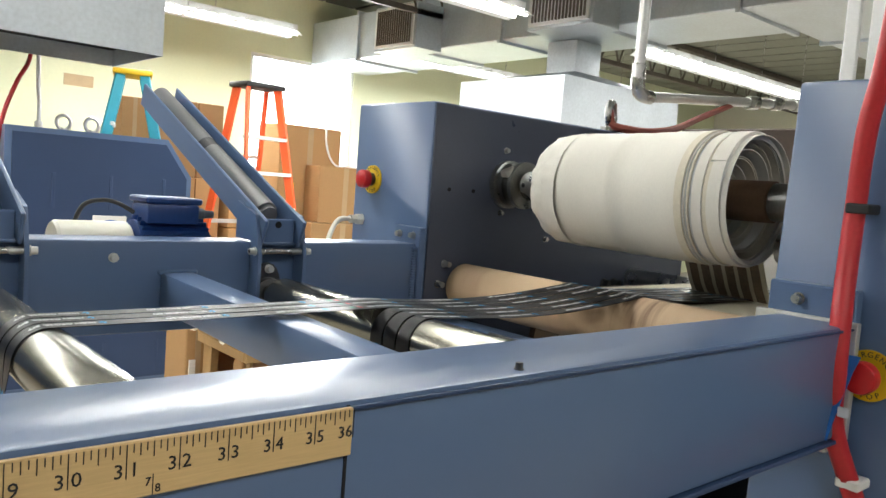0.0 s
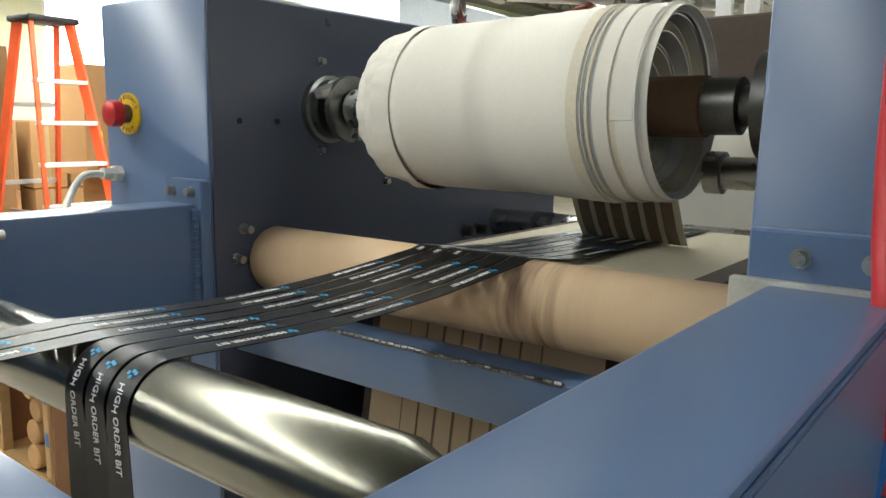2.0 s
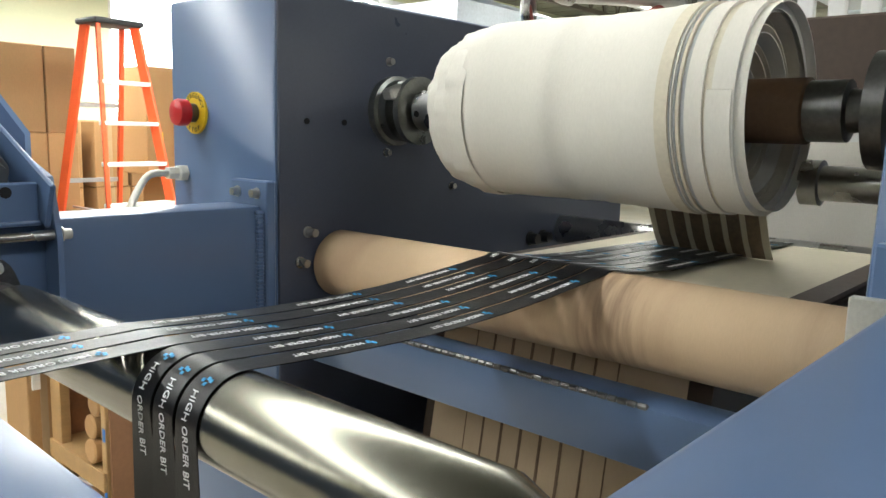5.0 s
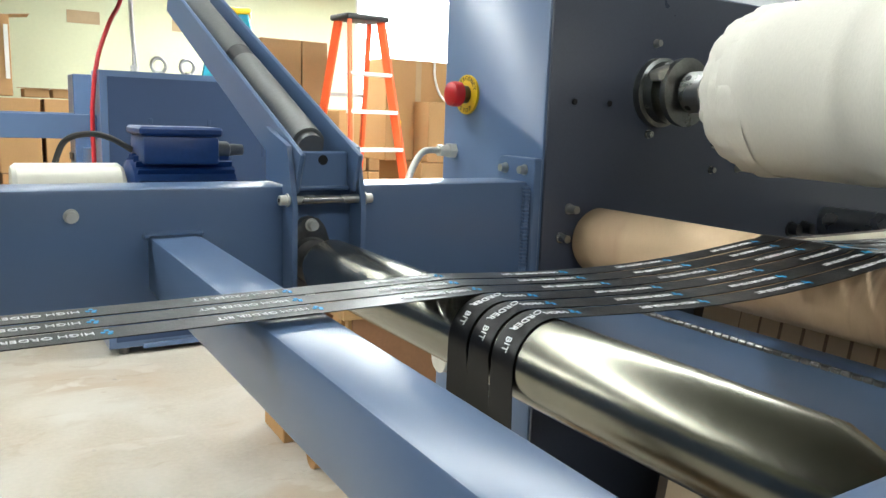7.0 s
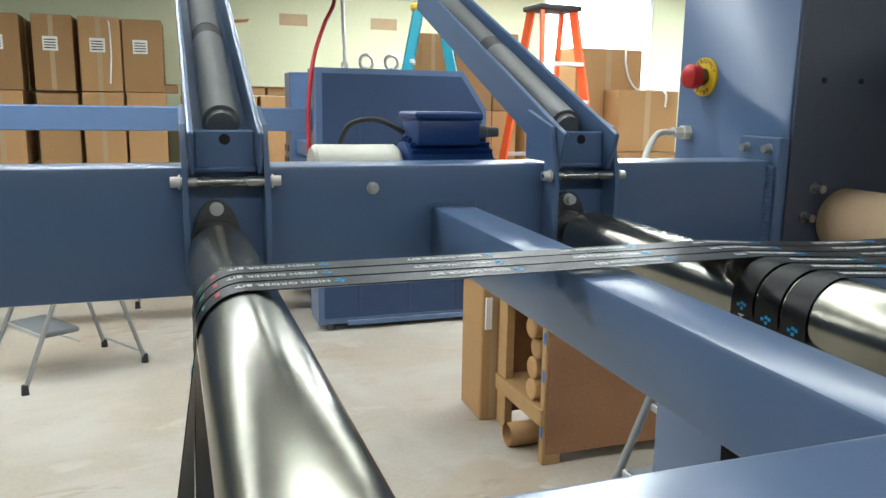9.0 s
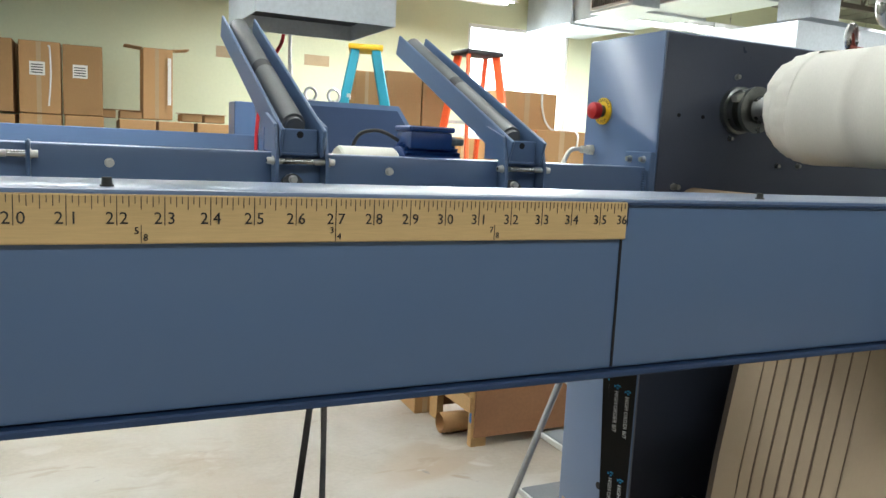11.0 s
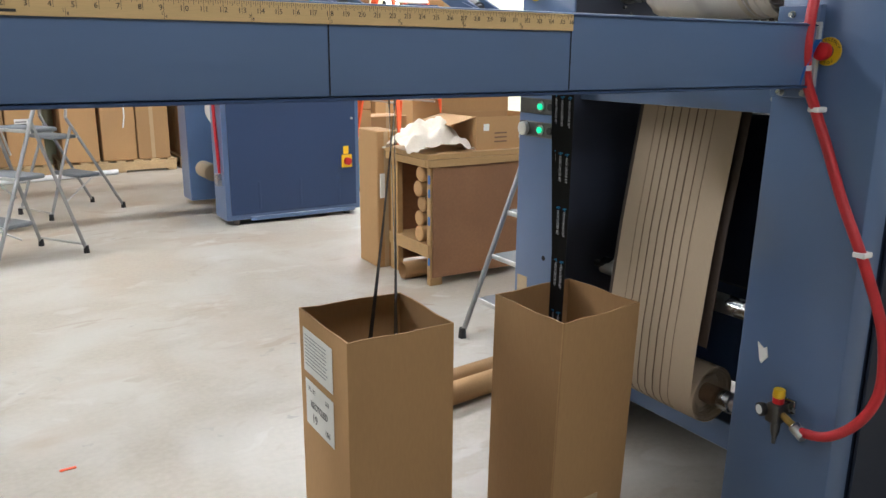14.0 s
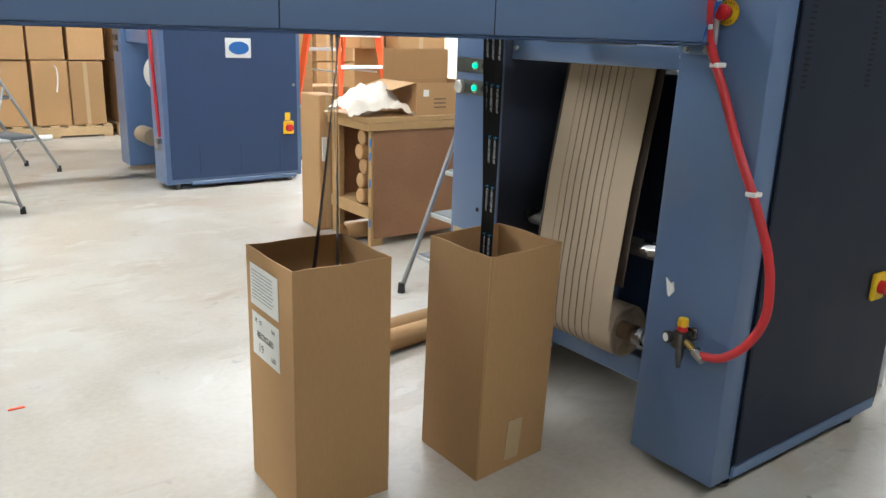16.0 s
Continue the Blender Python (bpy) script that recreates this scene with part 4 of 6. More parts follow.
    part("core", lathe([(-0.008, 0.032), (0.470, 0.034), (0.472, 0.028), (0.485, 0.028)], (AX, y1, AZ), (0, -1, 0), 40), CORE, th, "brown cardboard core")
    part("chuck", lathe([(0, 0.031), (0.036, 0.031), (0.038, 0.022), (0.055, 0.020)], (AX, 0.232, AZ), (0, -1, 0), 36), DARKSTEEL, th, "dark steel chuck")
    hub = part("hub", lathe([(0, 0.024), (0.026, 0.024), (0.027, 0.030), (0.060, 0.030), (0.062, 0.02)], (AX, 0.710, AZ), (0, 1, 0), 36), STEEL, th, "steel hub with grub screws")
    for k in range(4):
        a = k * math.pi / 2
        d = Vector((math.cos(a), 0, math.sin(a)))
        c = Vector((AX, 0.760, AZ))
        part("screw", rod(c + d * 0.028, c + d * 0.0304, 0.005, segs=10), BLACK, hub)
    slim = Matrix.Translation((AX, 0, AZ)) @ Matrix.Translation((0, 0.48, 0)) @ Matrix.Diagonal((0.912, 0.955, 0.912, 1)) @ Matrix.Translation((-AX, -0.48, -AZ))
    for ob in th.children:
        if ob.name.split(".")[0] in ("winding", "layer", "shell", "flap", "torn_lip"):
            ob.data.transform(slim)
    return th


def heat_roll():
    th = thing("heat_roll", (TX, 0.47, TZ), "tan fabric-covered pressure roll with dark scorch marks", "roll")
    part("cover", lathe([(0, 0.030), (0.002, 0.044), (0.008, TR), (0.704, TR), (0.712, 0.044), (0.714, 0.03)], (TX, 0.836, TZ), (0, -1, 0), 64,
                        wob=lambda d, t: 0.0006 * math.sin(40 * d + t)), TAN, th)
    part("shaft", rod((TX, FY0 - 0.004, TZ), (TX, NY1, TZ), 0.018, segs=20), DARKSTEEL, th)
    return th


def guide_roller(x):
    th = thing("guide_roller", (x, 0.46, RZ), "worn chrome guide roller with chamfered ends", "roller", "chrome guide rollers")
    part("body", lathe([(0, 0.014), (0.0005, 0.026), (0.022, RR), (0.612, RR), (0.642, 0.022), (0.6425, 0.014)], (x, 0.796, RZ), (0, -1, 0), 64), CHROME, th)
    part("shaft", rod((x, FB0 - 0.02, RZ), (x, BY1 + 0.02, RZ), 0.0125, segs=20), DARKSTEEL, th)
    return th


def webs():
    # tray under the ribbons and the striped paper that rises to the roll
    th = thing("feed_tray", (1.0, 0.45, 1.32), "cream paper web lying on a dark-edged feed tray", "tray")
    part("tray", box((0.905, 0.195, 1.312), (1.42, 0.64, 1.330), 0.003), PAPEREDGE, th)
    part("lip", box((0.90, 0.195, 1.3302), (1.42, 0.232, 1.3385), 0.003), PAPEREDGE, th, "dark brown lip")
    part("web", box((0.90, 0.233, 1.3305), (1.40, 0.605, 1.334), 0.0005), CREAM, th, "cream paper web")
    for y in (0.195, 0.646):
        part("support", box((1.2, y - 0.006, 1.315), (1.26, y + 0.0, 1.326)), DARKSTEEL, th)
    part("rear_roller", rod((1.45, FY0 - 0.004, 1.31), (1.45, NY1, 1.31), 0.028, segs=24), STEEL, th)
    th = thing("striped_paper_web", (1.13, 0.38, 1.335), "cream paper with brown printed ghost stripes rising to the roll", "paper web")
    pts = [(1.205, 1.336), (1.185, 1.36), (1.15, 1.42), (1.125, 1.48), (1.118, 1.53)]
    part("sheet", band(pts, 0.335, 0.505, 0.0012), CREAM, th)
    for k in range(6):
        y = 0.345 + k * 0.0265
        part("stripe", band([(x - 0.0008, z) for x, z in pts], y, y + 0.0185, 0.0006), BROWNST, th)
    part("rear_sheet", band([(1.62, 0.9), (1.62, 1.50)], 0.20, 0.62, 0.002), FELT, th, "white sheet hanging behind")
    # kraft paper running down to the take-up roll
    th = thing("transfer_paper", (0.83, 0.47, 0.25), "kraft transfer paper with dark stripes running to a take-up roll", "paper web")
    rx, rz, rr = 0.885, 0.335, 0.088
    pts = [(0.93, 1.30), (0.915, 1.24), (0.90, 1.16), (0.84, 0.80), (0.804, 0.50), (0.797, 0.36)]
    pts += [(rx - rr * math.cos(a), rz - rr * math.sin(a)) for a in (0.25, 0.6, 1.0, 1.5)]
    part("backing", band([(x + 0.016, z) for x, z in pts[:5]], 0.296, 0.704, 0.002), PAPEREDGE, th, "dark brown backing web")
    part("sheet", band(pts, 0.318, 0.676, 0.0012), PAPER, th)
    for k, w in enumerate((0.0018, 0.003, 0.004, 0.004, 0.004, 0.004, 0.003, 0.0012)):
        y = 0.402 + k * 0.0305
        part("stripe", band([(x - 0.0014, z) for x, z in pts], y, y + w, 0.0006), PAPERLINE, th)
    part("take_up_roll", lathe([(0, 0.03), (0.001, 0.082), (0.006, 0.0865), (0.345, 0.0865), (0.346, 0.08), (0.346, 0.03)], (rx, 0.682, rz), (0, -1, 0), 64), PAPER, th, "take-up roll of kraft paper")
    for k in range(9):
        r = 0.0868 - k * 0.0062
        d1 = 0.372 - 0.004 * k + 0.003 * math.sin(k * 2.3)
        part("turn", lathe([(0.30, r), (d1, r), (d1, r - 0.002), (0.30, r - 0.002)], (rx, 0.682, rz), (0, -1, 0), 48, caps=False, wob=lambda d, t, k=k: 0.0012 * math.sin(t + k * 1.7)), PAPER, th)
    part("core", rod((rx, 0.70, rz), (rx, 0.275, rz), 0.030, segs=28), CORE, th, "brown core")
    part("chuck", lathe([(0, 0.030), (0.05, 0.030), (0.052, 0.022), (0.09, 0.022), (0.092, 0.030), (0.11, 0.030)], (rx, 0.288, rz), (0, -1, 0), 28), STEEL, th, "steel chuck")
    part("shaft", rod((rx, FY0 - 0.004, rz), (rx, NY1, rz), 0.012, segs=16), DARKSTEEL, th)
    th = thing("idler_roller", (0.865, 0.46, 0.64), "bright steel idler roller across the frame", "roller")
    part("body", lathe([(0, 0.014), (0.004, 0.028), (0.66, 0.028), (0.664, 0.014)], (0.89, 0.80, 0.622), (0, -1, 0), 36), STEEL, th)
    part("shaft", rod((0.89, FY0 - 0.004, 0.622), (0.89, NY1, 0.622), 0.011, segs=16), DARKSTEEL, th)


# ---- ribbons ----
SPEED, PERIOD = 0.0455, 0.140


def ribbon_path(far, drift=0.0):
    """(x, z) points of a ribbon from the tray over the pressure roll to its guide roller and down into its box."""
    pts = [(1.40, 1.337), (1.2, 1.338), (1.0, 1.341), (0.93, 1.345)]
    for a in (70, 80, 90, 100, 110):
        pts.append((TX + (TR + 0.001) * math.cos(radians(a)), TZ + (TR + 0.001) * math.sin(radians(a))))
    r = RR + 0.001
    n = 10
    x0, z0 = pts[-1]
    x1, z1 = R2X + r * math.cos(radians(84)), RZ + r * math.sin(radians(84))
    for k in range(1, n):
        f = k / n
        pts.append((x0 + (x1 - x0) * f, z0 + (z1 - z0) * f - 0.012 * math.sin(math.pi * f)))
    rx, end = (R1X, 0.28) if far else (R2X, 0.28)
    if far:
        pts += [(R2X + r * math.cos(radians(a)), RZ + r * math.sin(radians(a))) for a in (84, 90, 96)]
        x0, z0 = pts[-1]
        x1, z1 = R1X + r * math.cos(radians(86)), RZ + r * math.sin(radians(86))
        for k in range(1, n):
            f = k / n
            pts.append((x0 + (x1 - x0) * f, z0 + (z1 - z0) * f - 0.0005 * math.sin(math.pi * f)))
    pts += [(rx + r * math.cos(radians(a)), RZ + r * math.sin(radians(a))) for a in range(84, 181, 8)]
    for k in range(1, 16):
        pts.append((rx - r + drift * (k / 15) ** (1.0 if drift < 0 else 1.3) + 0.006 * math.sin(k * 0.2), RZ - (RZ - end) * k / 15))
    return pts


class Track:
    """Arc length along a ribbon, with its drift in y."""

    def __init__(self, pts, y_start, y_mid, y_end, y_turn=None, twist=(0, 0)):
        self.p, self.s = pts, [0.0]
        for (a, b), (c, d) in zip(pts, pts[1:]):
            self.s.append(self.s[-1] + math.hypot(c - a, d - b))
        self.ys = (y_start, y_mid, y_mid if y_turn is None else y_turn, y_end)
        self.twist = twist
        self.drop = next(s for s, (x, z) in zip(self.s, pts) if x < 0.5 and z < RZ + 0.0005)
        self.mid = next(s for s, (x, z) in zip(self.s, pts) if x < 0.42)

    def y(self, s):
        a, b, c, d = self.ys
        for s0, s1, u, v in ((0, self.mid, a, b), (self.mid, self.drop, b, c), (self.drop, self.s[-1], c, d)):
            if s <= s1:
                return u + (v - u) * max(0, s - s0) / max(1e-6, s1 - s0)
        return d

    def at(self, s):
        s = min(max(s, 0.001), self.s[-1] - 0.001)
        i = next(k for k in range(1, len(self.s)) if self.s[k] >= s) - 1
        f = (s - self.s[i]) / (self.s[i + 1] - self.s[i])
        (a, b), (c, d) = self.p[i], self.p[i + 1]
        return a + (c - a) * f, b + (d - b) * f

    def frame_at(self, s, lift):
        x, z = self.at(s)
        xa, za = self.at(s - 0.006)
        xb, zb = self.at(s + 0.006)
        t = Vector((xb - xa, 0, zb - za)).normalized()
        n = Vector((t.z, 0, -t.x))
        if s > self.drop:
            n = Matrix.Rotation(radians(self.twist[0] + (self.twist[1] - self.twist[0]) * ((s - self.drop) / (self.s[-1] - self.drop)) ** 2) * min(1, (s - self.drop) / 0.14), 3, t) @ n
        side = n.cross(t)
        o = Vector((x, self.y(s), z)) + n * lift
        m = Matrix((t, side, n)).transposed().to_4x4()
        m.translation = o
        return m


MOVING = []
MARK_X = (0.355, 0.351, 0.354)


def ribbons():
    width = 0.0247
    for k in range(6):
        far = k >= 3
        y_mid = 0.405 + k * 0.0288
        y_start = 0.395 + k * 0.0268
        tr = Track(ribbon_path(far, (0.0, 0.006, 0.022, -0.115, -0.004, 0.022)[k]), y_start - 0.012, y_mid, (0.428, 0.448, 0.432, 0.53, 0.52, 0.535)[k],
                   y_mid - 0.012 if far else None, ((-20, -35), (-30, -40), (-35, -45), (34, 75), (30, 70), (27, 8))[k])
        th = thing("printed_ribbon", (tr.p[-1][0], y_mid, tr.p[-1][1]),
                   "black satin ribbon printed with white words, hanging into a box" if not far else "black satin ribbon printed with white words, over two rollers", "ribbon", "black printed ribbons")
        bm = bmesh.new()
        rows = []
        for s in sorted(tr.s + [tr.drop + 0.012 * (j + 0.5) for j in range(int((tr.s[-1] - tr.drop) / 0.012))]):
            m = tr.frame_at(s, 0.0)
            rows.append([bm.verts.new(m @ Vector(v)) for v in ((0, -width / 2, 0), (0, width / 2, 0), (0, width / 2, 0.0007), (0, -width / 2, 0.0007))])
        for a, b in zip(rows, rows[1:]):
            for i in range(4):
                bm.faces.new((a[i], a[(i + 1) % 4], b[(i + 1) % 4], b[i]))
        bm.faces.new(rows[0])
        bm.faces.new(rows[-1])
        part("webbing", bm, STRAP, th)
        total = tr.s[-1]
        if far:
            # one pair of register marks, over the second roller at 8.5 s
            s1 = next(s for s, (x, z) in zip(tr.s, tr.p) if x < R1X + 0.03) - SPEED * 8.5
            for ds, ink in ((0.0, RED), (0.012, MARKGREEN)):
                ob = part("register_mark", box((-0.0016, -0.005, -0.0002), (0.0016, 0.005, 0.0002)), ink, th, "small printed register mark")
                MOVING.append((ob, tr, s1 + ds))
        # the blue marks pass these places at 5.5 s
        here = tr.drop + (-0.010, -0.011, -0.016)[k] if not far else next(s for s, (x, z) in zip(tr.s, tr.p) if x < 0.38) + 0.38 - MARK_X[k - 3]
        first = -SPEED * 16.2
        shift = (here - SPEED * 5.5 - first) % PERIOD
        n = int((total - first) / PERIOD)
        for j in range(n + 1):
            s0 = first + shift + j * PERIOD
            if s0 > total:
                continue
            for txt, off in (("HIGH", 0.0165), ("ORDER", 0.0430), ("BIT", 0.0655)):
                me = lettering(txt, 0.0086)
                if not me.materials:
                    me.materials.append(WHITEINK)
                ob = new("printed_word", me)
                ob.parent, ob.matrix_parent_inverse = th, th.matrix_basis.inverted()
                MOVING.append((ob, tr, s0 + off))
            bm = bmesh.new()
            for dx, dy in ((-0.003, 0.0012), (-0.001, -0.003), (0.0015, 0.0012), (-0.002, 0.0045)):
                box((dx - 0.0013, dy - 0.0014, -0.0002), (dx + 0.0013, dy + 0.0014, 0.0002), bm=bm)
            ob = part("printed_mark", bm, BLUEINK, th, "light blue printed mark")
            MOVING.append((ob, tr, s0))


# ---- loose things near the press ----
def open_carton(corners, height, label, name="open_carton", lean=(0, 0)):
    """A tall open-topped carton from its four floor corners (front, right, back, left)."""
    c = [Vector((x, y, 0)) for x, y in corners]
    mid = sum(c, Vector()) / 4
    th = thing(name, (mid.x, mid.y, 0), label, "box", "tall cartons under the beam")
    t = 0.004
    for i in range(4):
        a, b = c[i], c[(i + 1) % 4]
        d = (b - a).normalized()
        inn = Vector((-d.y, d.x, 0))
        if inn.dot(mid - a) < 0:
            inn = -inn
        bm = bmesh.new()
        n = 10
        rows = []
        for k in range(n + 1):
            f = k / n
            p = a.lerp(b, f)
            z1 = height + 0.0015 * math.sin(9 * f + i * 2) + random.uniform(-0.0006, 0.0006)
            bulge = inn * (-0.001 * math.sin(math.pi * f))
            q = p + Vector((*lean, 0))
            half = p.lerp(q, 0.5)
            rows.append([bm.verts.new(v) for v in (p + Vector((0, 0, 0.001)), half + bulge + Vector((0, 0, height * 0.5)), q + Vector((0, 0, z1)),
                                                   q + inn * t + Vector((0, 0, z1)), half + inn * t + bulge + Vector((0, 0, height * 0.5)), p + inn * t + Vector((0, 0, 0.001)))])
        for u, v in zip(rows, rows[1:]):
            for j in range(6):
                bm.faces.new((u[j], v[j], v[(j + 1) % 6], u[(j + 1) % 6]))
        bm.faces.new(rows[0])
        bm.faces.new(rows[-1])
        part("panel", bm, CARD, th)
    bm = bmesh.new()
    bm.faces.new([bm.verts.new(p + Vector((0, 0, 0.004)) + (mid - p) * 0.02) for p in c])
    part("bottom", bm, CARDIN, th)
    return th


def cartons():
    # first carton, with its two labels on the face toward -x
    fl, fr, br, bl = (-0.254, 0.412), (0.025, 0.405), (0.036, 0.690), (-0.250, 0.704)
    th = open_carton((fl, fr, br, bl), 0.690, "tall open cardboard carton with white labels, ribbons hanging in")
    def on_face(u, z, off=0.0012):
        """A point on the labelled face: u from its far edge (0) to the near edge (1)."""
        a, b = Vector((*bl, 0)), Vector((*fl, 0))
        p = a.lerp(b, u)
        nrm = Vector((-(b - a).normalized().y, (b - a).normalized().x, 0))
        nrm = nrm if nrm.x < 0 else -nrm
        return p + nrm * (off + 0.0012) + Vector((0, 0, z))
    def patch(name, u0, u1, z0, z1, m, label="", off=0.0012):
        bm = bmesh.new()
        q = [bm.verts.new(on_face(u, z, off)) for u, z in ((u0, z0), (u1, z0), (u1, z1), (u0, z1))]
        q2 = [bm.verts.new(on_face(u, z, off - 0.001)) for u, z in ((u0, z0), (u1, z0), (u1, z1), (u0, z1))]
        bm.faces.new(q)
        for i in range(4):
            bm.faces.new((q[i], q[(i + 1) % 4], q2[(i + 1) % 4], q2[i]))
        return part(name, bm, m, th, label)
    patch("label", 0.10, 0.72, 0.535, 0.650, LABEL, "white paper label with faint print")
    for k in range(9):
        patch("print_line", 0.14, 0.60 + 0.06 * math.sin(k * 3.1), 0.632 - k * 0.0095, 0.6345 - k * 0.0095, GREYINK, "", 0.0019)
    patch("label", 0.12, 0.72, 0.392, 0.515, LABEL, "white paper label with stamped words")
    a, b = Vector((*bl, 0)), Vector((*fl, 0))
    ex = (b - a).normalized()
    nrm = Vector((ex.y, -ex.x, 0))
    nrm = nrm if nrm.x < 0 else -nrm
    def wm(u, z):
        m = Matrix((ex, Vector((0, 0, 1)), nrm)).transposed().to_4x4()
        m.translation = on_face(u, z, 0.0024)
        return m
    word("RECYCLED", 0.026, wm(0.42, 0.456), INK, th, stretch=0.86)
    word("M - 32", 0.017, wm(0.27, 0.494), INK, th)
    word("3/4", 0.017, wm(0.60, 0.494), INK, th)
    word("19", 0.034, wm(0.32, 0.42), INK, th)
    word("LBS", 0.019, wm(0.60, 0.414), INK, th)
    # second carton, turned and a little out of square
    f2, r2, b2, l2 = (0.260, 0.300), (0.540, 0.325), (0.535, 0.595), (0.260, 0.578)
    th = open_carton((f2, r2, b2, l2), 0.692, "tall open cardboard carton with taped seam, ribbons hanging in", lean=(-0.018, -0.042))
    part("tape", box((-0.03, -0.0035, 0.03), (0.03, -0.001, 0.16), m=Matrix.Translation((0.395, 0.312, 0)) @ pose(0, 0, 0, 3.5, 2, 5.1)), TAPE, th, "strip of packing tape")


def air_line():
    th = thing("air_regulator", (FX - 0.03, -0.03, 0.49), "small air regulator with yellow knob and round gauge", "regulator")
    y, z = -0.014, 0.462
    part("body", box((FX - 0.055, y - 0.018, z - 0.028), (FX - 0.008, y + 0.018, z + 0.022), 0.005, segs=2), DARKSTEEL, th)
    part("mount", box((FX - 0.01, y - 0.03, z - 0.006), (FX, y + 0.03, z + 0.03), 0.002), STEEL, th)
    part("collar", rod((FX - 0.032, y, z + 0.022), (FX - 0.032, y, z + 0.036), 0.014, segs=24), RED, th)
    part("knob", lathe([(0, 0.013), (0.003, 0.015), (0.020, 0.0145), (0.023, 0.012)], (FX - 0.032, y, z + 0.036), (0, 0, 1), 18), YELLOW, th, "yellow adjusting knob")
    g = part("gauge", lathe([(0, 0.012), (0.01, 0.017), (0.02, 0.0175), (0.022, 0.016)], (FX - 0.042, y + 0.022, z), (-1, 0.35, 0), 28), BLACK, th, "round black pressure gauge")
    part("dial", rod((FX - 0.0622, y + 0.0290, z), (FX - 0.0637, y + 0.0295, z), 0.012, segs=24), LABEL, g, "white dial")
    part("bowl", lathe([(0, 0.012), (0.03, 0.011), (0.045, 0.006), (0.062, 0.005)], (FX - 0.032, y, z - 0.026), (0, 0, -1), 18), DARKSTEEL, th)
    part("fitting", rod((FX - 0.034, y - 0.016, z - 0.004), (FX - 0.038, y - 0.062, z - 0.022), 0.009, segs=14), BRASS, th, "brass hose fitting")
    h = thing("air_hose", (FX - 0.04, -0.1, 0.46), "red rubber air hose looping down the machine's front corner", "hose")
    pts = [(FX - 0.038, y - 0.052, z - 0.022), (FX - 0.042, -0.095, 0.440), (FX - 0.045, -0.155, 0.458), (FX - 0.042, -0.215, 0.515), (FX - 0.036, -0.248, 0.59),
           (FX - 0.032, -0.248, 0.67), (FX - 0.028, -0.226, 0.76), (FX - 0.026, -0.170, 0.88), (FX - 0.024, -0.105, 1.00), (FX - 0.024, -0.050, 1.12), (FX - 0.028, -0.014, 1.20),
           (FX - 0.048, 0.004, 1.27), (FX - 0.062, 0.002, 1.336), (FX - 0.055, 0.006, 1.395), (FX - 0.040, 0.012, 1.44), (FX - 0.026, 0.016, 1.52), (FX - 0.026, 0.013, 1.62),
           (FX - 0.03, -0.003, 1.74), (FX - 0.03, -0.02, 2.1), (FX - 0.03, -0.03, 3.96)]
    part("pipe", tube(pts, 0.0118, 14, 12), HOSE, h)
    for yy, zz, c in ((-0.014, 1.20, LABEL), (-0.162, 0.895, LABEL), (0.011, 1.525, BLACK)):
        part("cable_tie", box((FX - 0.04, yy - 0.016, zz - 0.006), (FX - 0.006, yy + 0.012, zz + 0.006), 0.002), c, h)
    part("ferrule", rod((FX - 0.037, y - 0.052, z - 0.018), (FX - 0.044, y - 0.085, z - 0.032), 0.0145, segs=16), STEEL, h)
    t = thing("blue_ribbon_tie", (FX - 0.05, -0.02, 1.28), "bright blue ribbon tied round the hose at the beam end", "ribbon")
    bm = band([(FX - 0.075, 1.255), (FX - 0.072, 1.275), (FX - 0.060, 1.305), (FX - 0.046, 1.335), (FX - 0.036, 1.352)], (-0.002, -0.014), (0.011, 0.000), 0.001)
    part("loop", bm, BLUETIE, t)
    part("print", box((FX - 0.072, -0.020, 1.285), (FX - 0.068, -0.008, 1.297), 0.001), WHITEINK, t)
    sc = thing("torn_tape", (FX - 0.001, 0.043, 0.60), "torn white tape scrap on the blue frame", "tape")
    bm = bmesh.new()
    bm.faces.new([bm.verts.new((FX - 0.004, yy, zz)) for yy, zz in ((0.080, 0.608), (0.063, 0.596), (0.054, 0.602), (0.048, 0.576), (0.064, 0.555), (0.070, 0.562), (0.074, 0.582))])
    one = bmesh.ops.extrude_face_region(bm, geom=bm.faces[:])
    bmesh.ops.translate(bm, vec=(0.0035, 0, 0), verts=[v for v in one["geom"] if isinstance(v, bmesh.types.BMVert)])
    part("scrap", bm, LABEL, sc)


